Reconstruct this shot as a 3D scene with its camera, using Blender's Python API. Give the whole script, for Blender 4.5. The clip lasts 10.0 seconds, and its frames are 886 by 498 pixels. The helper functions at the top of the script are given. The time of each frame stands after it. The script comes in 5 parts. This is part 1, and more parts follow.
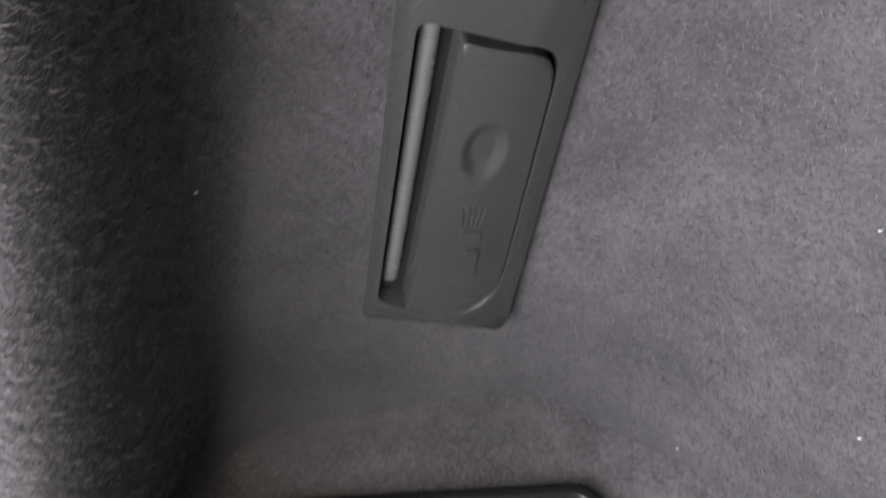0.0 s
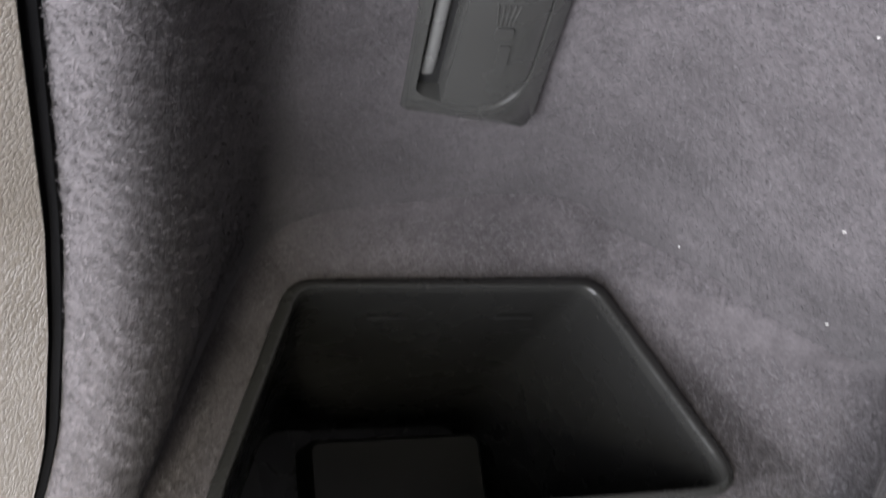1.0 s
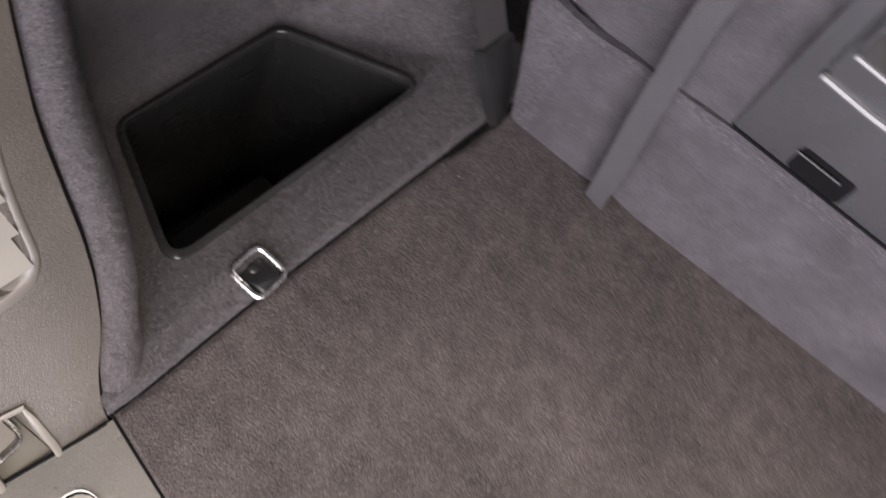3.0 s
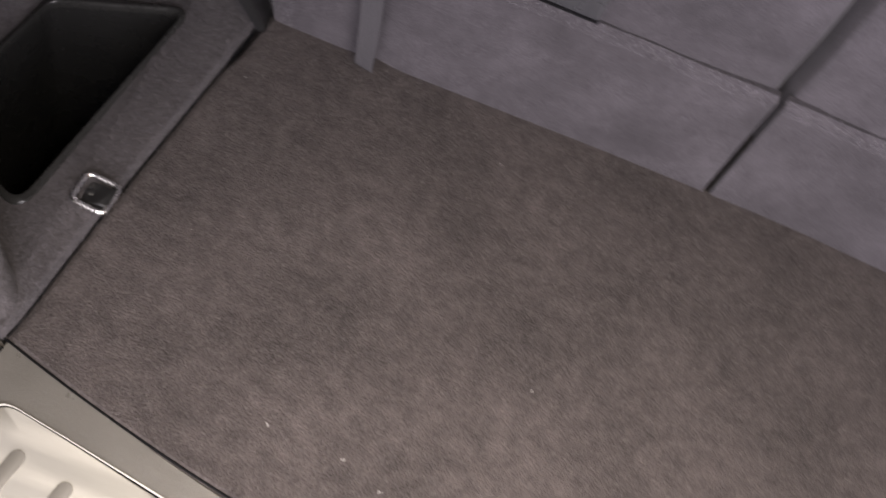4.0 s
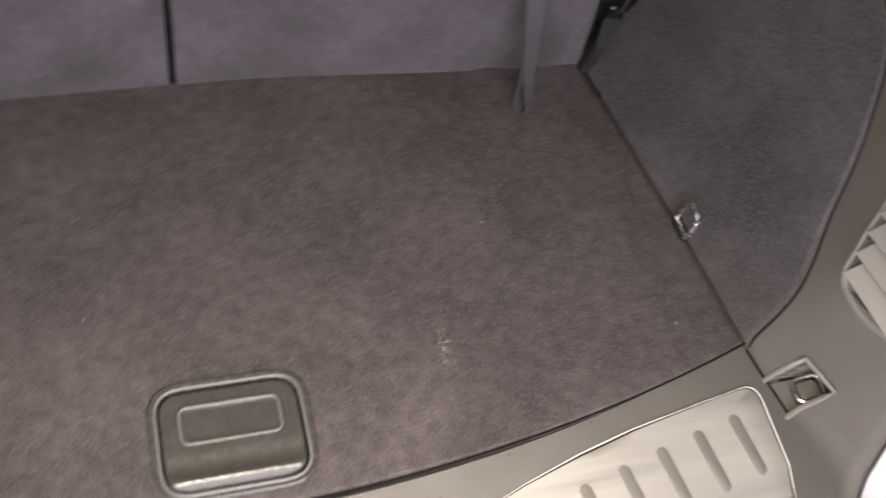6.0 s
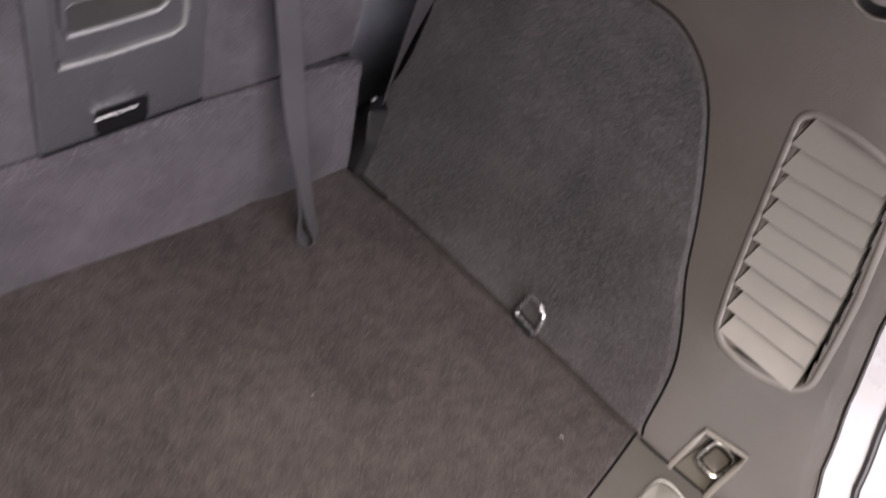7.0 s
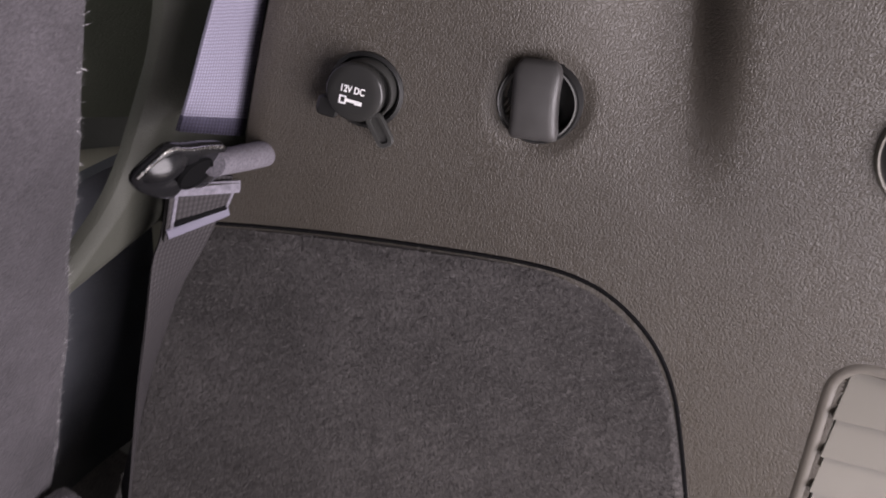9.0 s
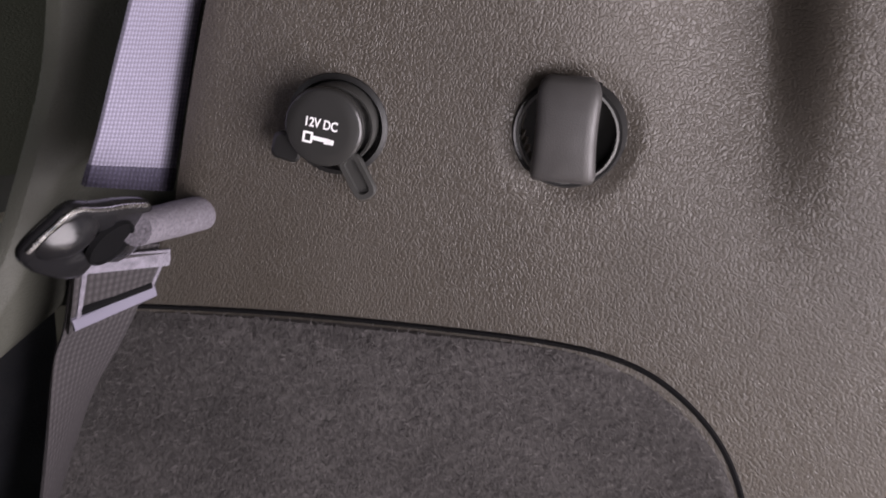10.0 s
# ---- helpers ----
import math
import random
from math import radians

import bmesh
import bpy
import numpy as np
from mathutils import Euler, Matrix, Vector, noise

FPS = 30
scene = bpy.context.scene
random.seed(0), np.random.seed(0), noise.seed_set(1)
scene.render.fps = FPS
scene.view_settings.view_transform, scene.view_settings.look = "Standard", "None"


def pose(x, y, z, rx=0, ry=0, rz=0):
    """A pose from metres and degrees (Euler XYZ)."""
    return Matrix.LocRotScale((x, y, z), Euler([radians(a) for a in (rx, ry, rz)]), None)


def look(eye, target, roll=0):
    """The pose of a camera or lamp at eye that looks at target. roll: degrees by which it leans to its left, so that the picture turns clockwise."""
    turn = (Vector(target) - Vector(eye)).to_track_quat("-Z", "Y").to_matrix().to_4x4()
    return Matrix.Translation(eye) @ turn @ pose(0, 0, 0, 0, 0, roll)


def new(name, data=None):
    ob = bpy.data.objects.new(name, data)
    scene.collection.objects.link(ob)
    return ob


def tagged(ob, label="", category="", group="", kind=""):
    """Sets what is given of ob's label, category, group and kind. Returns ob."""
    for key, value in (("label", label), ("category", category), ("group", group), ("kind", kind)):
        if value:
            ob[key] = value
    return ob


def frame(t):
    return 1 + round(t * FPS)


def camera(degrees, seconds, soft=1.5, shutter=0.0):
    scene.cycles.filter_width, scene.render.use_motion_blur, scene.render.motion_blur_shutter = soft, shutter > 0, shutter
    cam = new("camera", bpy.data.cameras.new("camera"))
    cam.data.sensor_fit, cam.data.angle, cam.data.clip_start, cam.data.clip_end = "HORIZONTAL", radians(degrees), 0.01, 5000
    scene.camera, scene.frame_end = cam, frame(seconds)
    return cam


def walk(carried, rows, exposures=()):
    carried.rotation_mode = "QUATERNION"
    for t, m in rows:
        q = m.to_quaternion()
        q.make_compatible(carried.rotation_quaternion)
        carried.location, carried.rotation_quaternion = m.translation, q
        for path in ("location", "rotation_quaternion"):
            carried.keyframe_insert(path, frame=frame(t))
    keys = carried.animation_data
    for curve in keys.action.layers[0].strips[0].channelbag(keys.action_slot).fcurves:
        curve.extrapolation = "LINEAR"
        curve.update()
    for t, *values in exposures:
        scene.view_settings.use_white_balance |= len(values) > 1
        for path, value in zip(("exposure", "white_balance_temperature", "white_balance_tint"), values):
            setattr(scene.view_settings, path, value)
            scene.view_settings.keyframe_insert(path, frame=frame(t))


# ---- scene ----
cam = camera(44.1, 10.0, soft=1.7, shutter=0.5)
PATH = [
    (0, (-0.6107, 0.1036, 0.5618), (-1.1014, 0.4594, -0.2335), 23.42),
    (0.5, (-0.5956, 0.0935, 0.5766), (-1.0199, 0.4239, -0.2665), 26.32),
    (1, (-0.5764, 0.0734, 0.5901), (-0.9349, 0.4062, -0.2820), 31.32),
    (1.5, (-0.5381, 0.0462, 0.6365), (-0.8391, 0.3956, -0.2508), 33.50),
    (2, (-0.5096, -0.0301, 0.6966), (-0.7315, 0.3863, -0.1851), 36.43),
    (2.2, (-0.4986, -0.0698, 0.7315), (-0.6876, 0.3733, -0.1448), 36.63),
    (3.3, (-0.4050, -0.2464, 0.9327), (-0.4404, 0.2614, 0.0719), 30.27),
    (3.5, (-0.3827, -0.2873, 0.9465), (-0.3932, 0.2381, 0.0957), 29.20),
    (4, (-0.3200, -0.3790, 0.9797), (-0.2783, 0.1735, 0.1473), 25.68),
    (4.5, (-0.2529, -0.4373, 1.0224), (-0.1672, 0.1102, 0.1900), 23.14),
    (5, (-0.1661, -0.4973, 1.0464), (-0.0523, 0.0551, 0.2207), 19.30),
    (5.5, (-0.0885, -0.5419, 1.0862), (0.0761, 0.0016, 0.2631), 16.22),
    (5.7, (-0.0506, -0.5449, 1.0935), (0.1407, -0.0041, 0.2744), 14.75),
    (6.8, (-0.0627, -0.2757, 1.0170), (0.3870, 0.1470, 0.2302), 16.93),
    (7, (-0.0357, -0.2331, 0.9979), (0.4446, 0.1825, 0.2255), 15.64),
    (7.5, (0.0416, -0.1146, 0.9588), (0.5905, 0.2754, 0.2194), 13.61),
    (8, (0.1261, 0.0035, 0.9066), (0.7413, 0.3491, 0.1980), 12.06),
    (8.5, (0.1768, 0.0885, 0.8352), (0.8656, 0.3824, 0.1725), 12.62),
    (9, (0.2118, 0.1645, 0.7759), (0.9567, 0.3888, 0.1475), 13.26),
    (9.5, (0.2649, 0.2076, 0.7208), (1.0445, 0.4018, 0.1253), 13.37),
    (10, (0.3202, 0.2395, 0.6788), (1.1202, 0.4123, 0.1042), 13.82),
]
walk(cam, [(t, look(e, g, r)) for t, e, g, r in PATH],
     [(0, 1.15, 6650, 8), (1, 1.36, 6600, 9), (1.6, 1.4, 6550, 10), (2.2, 1.15, 6550, 12), (3.3, 0.25, 6900, 19), (5.5, -0.1, 6950, 18), (6.8, -0.1, 6950, 20), (8, 0.06, 7000, 20), (9, 0.08, 7020, 20), (10, 0.26, 7050, 20)])

# ---- world and light ----
world = bpy.data.worlds.new("world")
world.use_nodes = True
scene.world = world
wn = world.node_tree.nodes
sky = wn.new("ShaderNodeTexSky")
sky.sky_type, sky.sun_disc = "NISHITA", False
sky.sun_elevation, sky.sun_rotation = radians(35), radians(200)
world.node_tree.links.new(sky.outputs[0], wn["Background"].inputs[0])
wn["Background"].inputs[1].default_value = 0.02


def area(name, m, sx, sy, power, colour):
    d = bpy.data.lights.new(name, "AREA")
    d.shape, d.size, d.size_y, d.energy, d.color = "RECTANGLE", sx, sy, power, colour
    o = new(name, d)
    o.matrix_world = m
    return o


# daylight in the opening under the raised tailgate
area("tailgate_daylight", look((0.0, -0.72, 0.6), (0.0, 0.21, 0.68)), 1.3, 1.2, 46, (0.9, 0.91, 1.0))
# lamp in the raised tailgate, over the sill
lamp = area("tailgate_lamp", look((0.0, -0.4, 1.22), (0.0, -0.36, 0)), 0.4, 0.15, 9.5, (1.0, 0.94, 0.78))
lamp.data.spread = radians(86)

# daylight in the openings of the side windows
area("window_daylight_west", look((-0.93, 1.45, 0.99), (0.6, 1.2, 0.5)), 1.6, 0.4, 15, (0.88, 0.97, 1.0))
area("window_daylight_east", look((0.93, 1.45, 0.99), (0.3, 1.1, 0.3)), 1.6, 0.4, 4.0, (0.95, 0.97, 1.0))


# ---- materials ----
def mat(name, base, rough=0.6, metal=0.0, blotch=0.25, blotch_scale=9.0, grain=0.0, grain_scale=600.0, mid=0.0, mid_scale=70.0,
        bump=0.0, bump_scale=600.0, bump_depth=0.001, style="noise", sheen=0.0, stretch=(1, 1, 1), gloss=0.5):
    m = bpy.data.materials.new(name)
    m.use_nodes = True
    nt = m.node_tree
    b = nt.nodes["Principled BSDF"]
    b.inputs["Roughness"].default_value = rough
    b.inputs["Metallic"].default_value = metal
    b.inputs["Specular IOR Level"].default_value = gloss
    if sheen:
        b.inputs["Sheen Weight"].default_value = sheen
        b.inputs["Sheen Roughness"].default_value = 0.5
    tc = nt.nodes.new("ShaderNodeTexCoord")
    mp = nt.nodes.new("ShaderNodeMapping")
    mp.inputs["Scale"].default_value = stretch
    nt.links.new(tc.outputs["Object"], mp.inputs[0])

    def noise_node(scale, detail):
        n = nt.nodes.new("ShaderNodeTexNoise")
        n.inputs["Scale"].default_value, n.inputs["Detail"].default_value = scale, detail
        nt.links.new(mp.outputs[0], n.inputs["Vector"])
        return n

    def ramp(src, lo, hi, a=0.3, z=0.7):
        r = nt.nodes.new("ShaderNodeMapRange")
        r.inputs[1].default_value, r.inputs[2].default_value, r.inputs[3].default_value, r.inputs[4].default_value = a, z, lo, hi
        nt.links.new(src, r.inputs[0])
        return r.outputs[0]

    def times(a, c):
        n = nt.nodes.new("ShaderNodeMath")
        n.operation = "MULTIPLY"
        nt.links.new(a, n.inputs[0])
        nt.links.new(c, n.inputs[1])
        return n.outputs[0]

    f = ramp(noise_node(blotch_scale, 5).outputs[0], 1 - blotch, 1 + blotch)
    if grain:
        f = times(f, ramp(noise_node(grain_scale, 2).outputs[0], 1 - grain, 1 + grain))
    if mid:
        f = times(f, ramp(noise_node(mid_scale, 4).outputs[0], 1 - mid, 1 + mid))
    mix = nt.nodes.new("ShaderNodeVectorMath")
    mix.operation = "SCALE"
    mix.inputs[0].default_value = base
    nt.links.new(f, mix.inputs["Scale"])
    nt.links.new(mix.outputs[0], b.inputs["Base Color"])
    rr = ramp(noise_node(blotch_scale * 3, 4).outputs[0], max(0, rough - 0.08), min(1, rough + 0.08))
    nt.links.new(rr, b.inputs["Roughness"])
    if bump:
        bp = nt.nodes.new("ShaderNodeBump")
        bp.inputs["Strength"].default_value, bp.inputs["Distance"].default_value = bump, bump_depth
        if style == "leather":
            v = nt.nodes.new("ShaderNodeTexVoronoi")
            v.feature = "DISTANCE_TO_EDGE"
            v.inputs["Scale"].default_value = bump_scale
            w = noise_node(bump_scale * 0.45, 3)
            add = nt.nodes.new("ShaderNodeVectorMath")
            add.operation = "MULTIPLY_ADD"
            add.inputs[1].default_value = (0.0035, 0.0035, 0.0035)
            nt.links.new(w.outputs["Color"], add.inputs[0])
            nt.links.new(mp.outputs[0], add.inputs[2])
            nt.links.new(add.outputs[0], v.inputs["Vector"])
            h = ramp(v.outputs["Distance"], 0, 1, 0.0, 0.2)
        elif style == "web":
            wv = nt.nodes.new("ShaderNodeTexWave")
            wv.bands_direction = "X"
            wv.inputs["Scale"].default_value, wv.inputs["Distortion"].default_value = bump_scale, 0.4
            nt.links.new(tc.outputs["UV"], wv.inputs["Vector"])
            w2 = nt.nodes.new("ShaderNodeTexWave")
            w2.bands_direction = "Y"
            w2.inputs["Scale"].default_value, w2.inputs["Distortion"].default_value = bump_scale, 1.5
            nt.links.new(tc.outputs["UV"], w2.inputs["Vector"])
            h = times(ramp(wv.outputs["Fac"], 0.25, 1, 0, 1), ramp(w2.outputs["Fac"], 0.45, 1, 0, 1))
            nt.links.new(times(f, ramp(h, 0.5, 1.2, 0.1, 1.0)), mix.inputs["Scale"])
        else:
            h = noise_node(bump_scale, 3).outputs[0]
        nt.links.new(h, bp.inputs["Height"])
        nt.links.new(bp.outputs[0], b.inputs["Normal"])
    return m


CARPET = mat("cargo_carpet", (0.057, 0.048, 0.0465), 0.95, blotch=0.34, blotch_scale=7, mid=0.28, mid_scale=55, grain=0.32, grain_scale=420, bump=0.9, bump_scale=480, bump_depth=0.003, sheen=0.05, gloss=0.2)
SIDE_CARPET = mat("side_carpet", (0.055, 0.05, 0.052), 0.95, blotch=0.3, blotch_scale=11, mid=0.14, mid_scale=90, grain=0.18, grain_scale=380, bump=0.35, bump_scale=420, bump_depth=0.003, sheen=0.06, gloss=0.2)
PANEL_CARPET = mat("panel_carpet", (0.047, 0.0435, 0.0425), 0.95, blotch=0.42, blotch_scale=7, mid=0.2, mid_scale=40, grain=0.2, grain_scale=380, bump=0.35, bump_scale=420, bump_depth=0.003, sheen=0.05, gloss=0.2)
VELOUR = mat("seat_velour", (0.05, 0.0455, 0.0505), 0.92, blotch=0.26, blotch_scale=10, grain=0.3, grain_scale=600, mid=0.12, mid_scale=60, bump=0.7, bump_scale=520, bump_depth=0.002, sheen=0.08, gloss=0.2)
GRAIN = mat("grained_plastic", (0.054, 0.0465, 0.038), 0.42, blotch=0.14, blotch_scale=7, bump=0.36, bump_scale=590, bump_depth=0.001, style="leather", stretch=(1, 1, 0.72))
TRIM = mat("smooth_plastic", (0.135, 0.125, 0.106), 0.45, blotch=0.1, bump=0.2, bump_scale=900, bump_depth=0.0006)
BLACK_TRIM = mat("dark_trim", (0.022, 0.021, 0.02), 0.4, blotch=0.1, bump=0.15, bump_scale=900, bump_depth=0.0005)
BLACK = mat("black_plastic", (0.011, 0.011, 0.011), 0.38, blotch=0.15, bump=0.15, bump_scale=1200, bump_depth=0.0004)
GREYPL = mat("grey_plastic", (0.034, 0.034, 0.032), 0.4, blotch=0.1, bump=0.15, bump_scale=1100, bump_depth=0.0004)
# smooth trim made paler: window light on the pocket ledge, put into colour
LIT_TRIM = mat("lit_ledge_plastic", (0.38, 0.35, 0.29), 0.45, blotch=0.12, bump=0.2, bump_scale=900, bump_depth=0.0006)
SLAT = mat("vent_plastic", (0.138, 0.129, 0.11), 0.5, blotch=0.06, bump=0.1, bump_scale=1100, bump_depth=0.0004)
VENT_FRAME = mat("vent_frame_plastic", (0.095, 0.086, 0.074), 0.4, blotch=0.1, bump=0.2, bump_scale=900, bump_depth=0.0006)
CAP = mat("cap_plastic", (0.085, 0.078, 0.07), 0.45, blotch=0.08, bump=0.1, bump_scale=1100, bump_depth=0.0004)
COVER = mat("cover_plastic", (0.036, 0.036, 0.034), 0.24, blotch=0.08, bump=0.12, bump_scale=1200, bump_depth=0.0003)
# also on ridges of darker mouldings, where the paler base stands for highlights
LEVER = mat("pale_lever_ridge_plastic", (0.11, 0.11, 0.106), 0.26, blotch=0.06)
HOOK_PL = mat("hook_plastic", (0.048, 0.046, 0.045), 0.42, blotch=0.15, blotch_scale=60, bump=0.3, bump_scale=1500, bump_depth=0.0004)
RIM_PL = mat("bin_rim_plastic", (0.019, 0.019, 0.018), 0.27, blotch=0.1)
BLOCK_PL = mat("bin_step_plastic", (0.04, 0.039, 0.031), 0.45, blotch=0.12)
HANDLE_PL = mat("handle_plastic", (0.04, 0.039, 0.034), 0.26, blotch=0.12, blotch_scale=40, bump=0.1, bump_scale=1300, bump_depth=0.0003)
SILL_PL = mat("sill_plastic", (0.078, 0.073, 0.064), 0.34, blotch=0.1, blotch_scale=12, bump=0.28, bump_scale=620, bump_depth=0.0008, style="leather")
PLATE_PL = mat("release_plate_plastic", (0.047, 0.047, 0.05), 0.3, blotch=0.1, bump=0.12, bump_scale=1100, bump_depth=0.0003)
TONGUE = mat("tongue_plastic", (0.009, 0.009, 0.01), 0.24, blotch=0.1)
FLANGE = mat("flange_plastic", (0.008, 0.008, 0.008), 0.6, blotch=0.12)
ROLL = mat("rolled_webbing", (0.14, 0.13, 0.15), 0.8, blotch=0.12, blotch_scale=40, grain=0.3, grain_scale=700, bump=0.8, bump_scale=900, bump_depth=0.001)
BAND_STITCH = mat("stitch_rows", (0.17, 0.16, 0.19), 0.85, blotch=0.3, blotch_scale=260, bump=0.9, bump_scale=900, bump_depth=0.001)
BIN = mat("bin_plastic", (0.014, 0.014, 0.0135), 0.27, blotch=0.12, bump=0.1, bump_scale=900, bump_depth=0.0005)
SOCKET_CAP = mat("socket_plastic", (0.026, 0.026, 0.025), 0.24, blotch=0.1)
RUBBER = mat("seal_rubber", (0.004, 0.004, 0.0045), 0.95, gloss=0.1, blotch=0.2)
CHROME = mat("chrome", (0.85, 0.84, 0.82), 0.25, 1.0, blotch=0.1, blotch_scale=60)
STEEL = mat("brushed_steel", (0.5, 0.485, 0.43), 0.36, 0.65, blotch=0.22, blotch_scale=24, bump=0.1, bump_scale=900, bump_depth=0.0003, stretch=(0.05, 1, 1))
# cool daylight on the hanging belt is put into this pale lilac
WEB = mat("lit_webbing", (0.27, 0.255, 0.335), 0.8, blotch=0.06, bump=0.8, bump_scale=7.5, bump_depth=0.0008, style="web")
# same kind of webbing, its shade put into darker colours
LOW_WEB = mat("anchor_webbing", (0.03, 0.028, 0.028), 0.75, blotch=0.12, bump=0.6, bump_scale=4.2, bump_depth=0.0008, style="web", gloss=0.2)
SIDE_WEB = mat("shaded_webbing", (0.046, 0.042, 0.044), 0.75, blotch=0.12, bump=0.6, bump_scale=4.2, bump_depth=0.0008, style="web", gloss=0.2)
BAND_WEB = mat("stitched_band_webbing", (0.075, 0.068, 0.11), 0.8, blotch=0.15, blotch_scale=60, bump=0.9, bump_scale=6.5, bump_depth=0.001, style="web")
SLOT_PL = mat("slot_insert_rubber", (0.13, 0.123, 0.106), 0.5, blotch=0.1, bump=0.15, bump_scale=900, bump_depth=0.0004)
BEZEL = mat("plate_bezel", (0.5, 0.49, 0.44), 0.28, blotch=0.06)
STRAP = mat("pull_strap_webbing", (0.066, 0.063, 0.068), 0.85, blotch=0.08, bump=0.5, bump_scale=7.0, bump_depth=0.0006, style="web", gloss=0.2)
OLIVE = mat("quarter_trim", (0.05, 0.051, 0.041), 0.62, blotch=0.1, bump=0.25, bump_scale=430, bump_depth=0.001, style="leather")
# lighter copy of the olive trim, making up for missing light in the pocket
POCKET_LIT = mat("lightened_pocket_trim", (0.095, 0.097, 0.076), 0.65, blotch=0.15, bump=0.25, bump_scale=430, bump_depth=0.001, style="leather")
# darker copy of the olive trim: the pocket's shade is in the colour
POCKET_SHADED = mat("pocket_lining", (0.03, 0.032, 0.025), 0.6, blotch=0.15, bump=0.4, bump_scale=430, bump_depth=0.001, style="leather")
LINING = mat("dark_lining", (0.11, 0.113, 0.128), 0.95, blotch=0.25, blotch_scale=12, bump=0.4, bump_scale=480, bump_depth=0.002, gloss=0.2)
PAINT = mat("body_paint", (0.3, 0.295, 0.29), 0.3, blotch=0.03)
WHITE = mat("white_print", (0.85, 0.85, 0.85), 0.6, blotch=0.02)
LINT = mat("lint_fibre", (0.45, 0.44, 0.42), 0.9, blotch=0.1)
LINER = mat("headliner", (0.09, 0.085, 0.08), 0.9, blotch=0.1)


# ---- mesh tools ----
def part(name, bm, material, parent=None, label="", sharp=35):
    bmesh.ops.recalc_face_normals(bm, faces=bm.faces)
    me = bpy.data.meshes.new(name)
    bm.to_mesh(me)
    bm.free()
    me.materials.append(material)
    for p in me.polygons:
        p.use_smooth = True
    me.set_sharp_from_angle(angle=radians(sharp))
    o = new(name, me)
    if parent:
        o.parent = parent
    return tagged(o, label)


def thing(name, m, label, category, group="", kind=""):
    o = new(name)
    o.empty_display_size = 0.02
    o.matrix_world = m
    return tagged(o, label, category, group, kind)


def sheet(fn, nu, nv, thick=None, keep=None):
    """A grid of fn(u, v); thick: the vector by which a back is set off, closed round the edge."""
    bm = bmesh.new()
    uv = bm.loops.layers.uv.new("uv")
    pts = [[Vector(fn(i / nu, j / nv)) for j in range(nv + 1)] for i in range(nu + 1)]
    g = [[bm.verts.new(p) for p in row] for row in pts]
    for i in range(nu):
        for j in range(nv):
            if keep is None or keep((pts[i][j] + pts[i + 1][j + 1]) / 2):
                f = bm.faces.new((g[i][j], g[i + 1][j], g[i + 1][j + 1], g[i][j + 1]))
                for lp, (a, c) in zip(f.loops, ((i, j), (i + 1, j), (i + 1, j + 1), (i, j + 1))):
                    lp[uv].uv = (a / nu, c / nv)
    if thick is not None:
        back = bmesh.ops.duplicate(bm, geom=bm.faces[:] + bm.edges[:] + bm.verts[:])
        nv_ = [e for e in back["geom"] if isinstance(e, bmesh.types.BMVert)]
        bmesh.ops.translate(bm, verts=nv_, vec=Vector(thick))
        pair = {a: c for a, c in back["vert_map"].items()}
        rim = [e for e in bm.edges if e.is_boundary and e.verts[0] in pair and e.verts[1] in pair and e.verts[0] not in nv_]
        done = set()
        for e in rim:
            a, c = e.verts
            if (a, c) in done:
                continue
            done.add((a, c))
            try:
                bm.faces.new((a, c, pair[c], pair[a]))
            except ValueError:
                pass
    bmesh.ops.delete(bm, geom=[v for v in bm.verts if not v.link_faces], context="VERTS")
    return bm


def loft(rings, cap_start=True, cap_end=True, bm=None):
    bm = bm or bmesh.new()
    vs = [[bm.verts.new(p) for p in r] for r in rings]
    n = len(vs[0])
    for a, c in zip(vs, vs[1:]):
        for k in range(n):
            bm.faces.new((a[k], a[(k + 1) % n], c[(k + 1) % n], c[k]))
    if cap_start:
        bm.faces.new(vs[0][::-1])
    if cap_end:
        bm.faces.new(vs[-1])
    return bm


def round_poly(corners, r, n=6):
    """Corners of a flat polygon, rounded with the radius r (one for all, or one each)."""
    out = []
    k = len(corners)
    rs = r if isinstance(r, (list, tuple)) else [r] * k
    for i in range(k):
        p, a, c = Vector(corners[i]), Vector(corners[i - 1]), Vector(corners[(i + 1) % k])
        u, v = (a - p).normalized(), (c - p).normalized()
        t = rs[i] / math.tan(u.angle(v) / 2)
        s, e = p + u * t, p + v * t
        for j in range(n + 1):
            f = j / n
            q = s.lerp(p, f).lerp(p.lerp(e, f), f)
            out.append(q)
    return out


def rr(w, h, r, z=0.0, n=5, dx=0.0, dy=0.0):
    c = [(dx - w / 2, dy - h / 2, z), (dx + w / 2, dy - h / 2, z), (dx + w / 2, dy + h / 2, z), (dx - w / 2, dy + h / 2, z)]
    return round_poly(c, r, n)


def disc(r, z, n=40, dx=0.0, dy=0.0):
    return [Vector((dx + r * math.cos(2 * math.pi * k / n), dy + r * math.sin(2 * math.pi * k / n), z)) for k in range(n)]


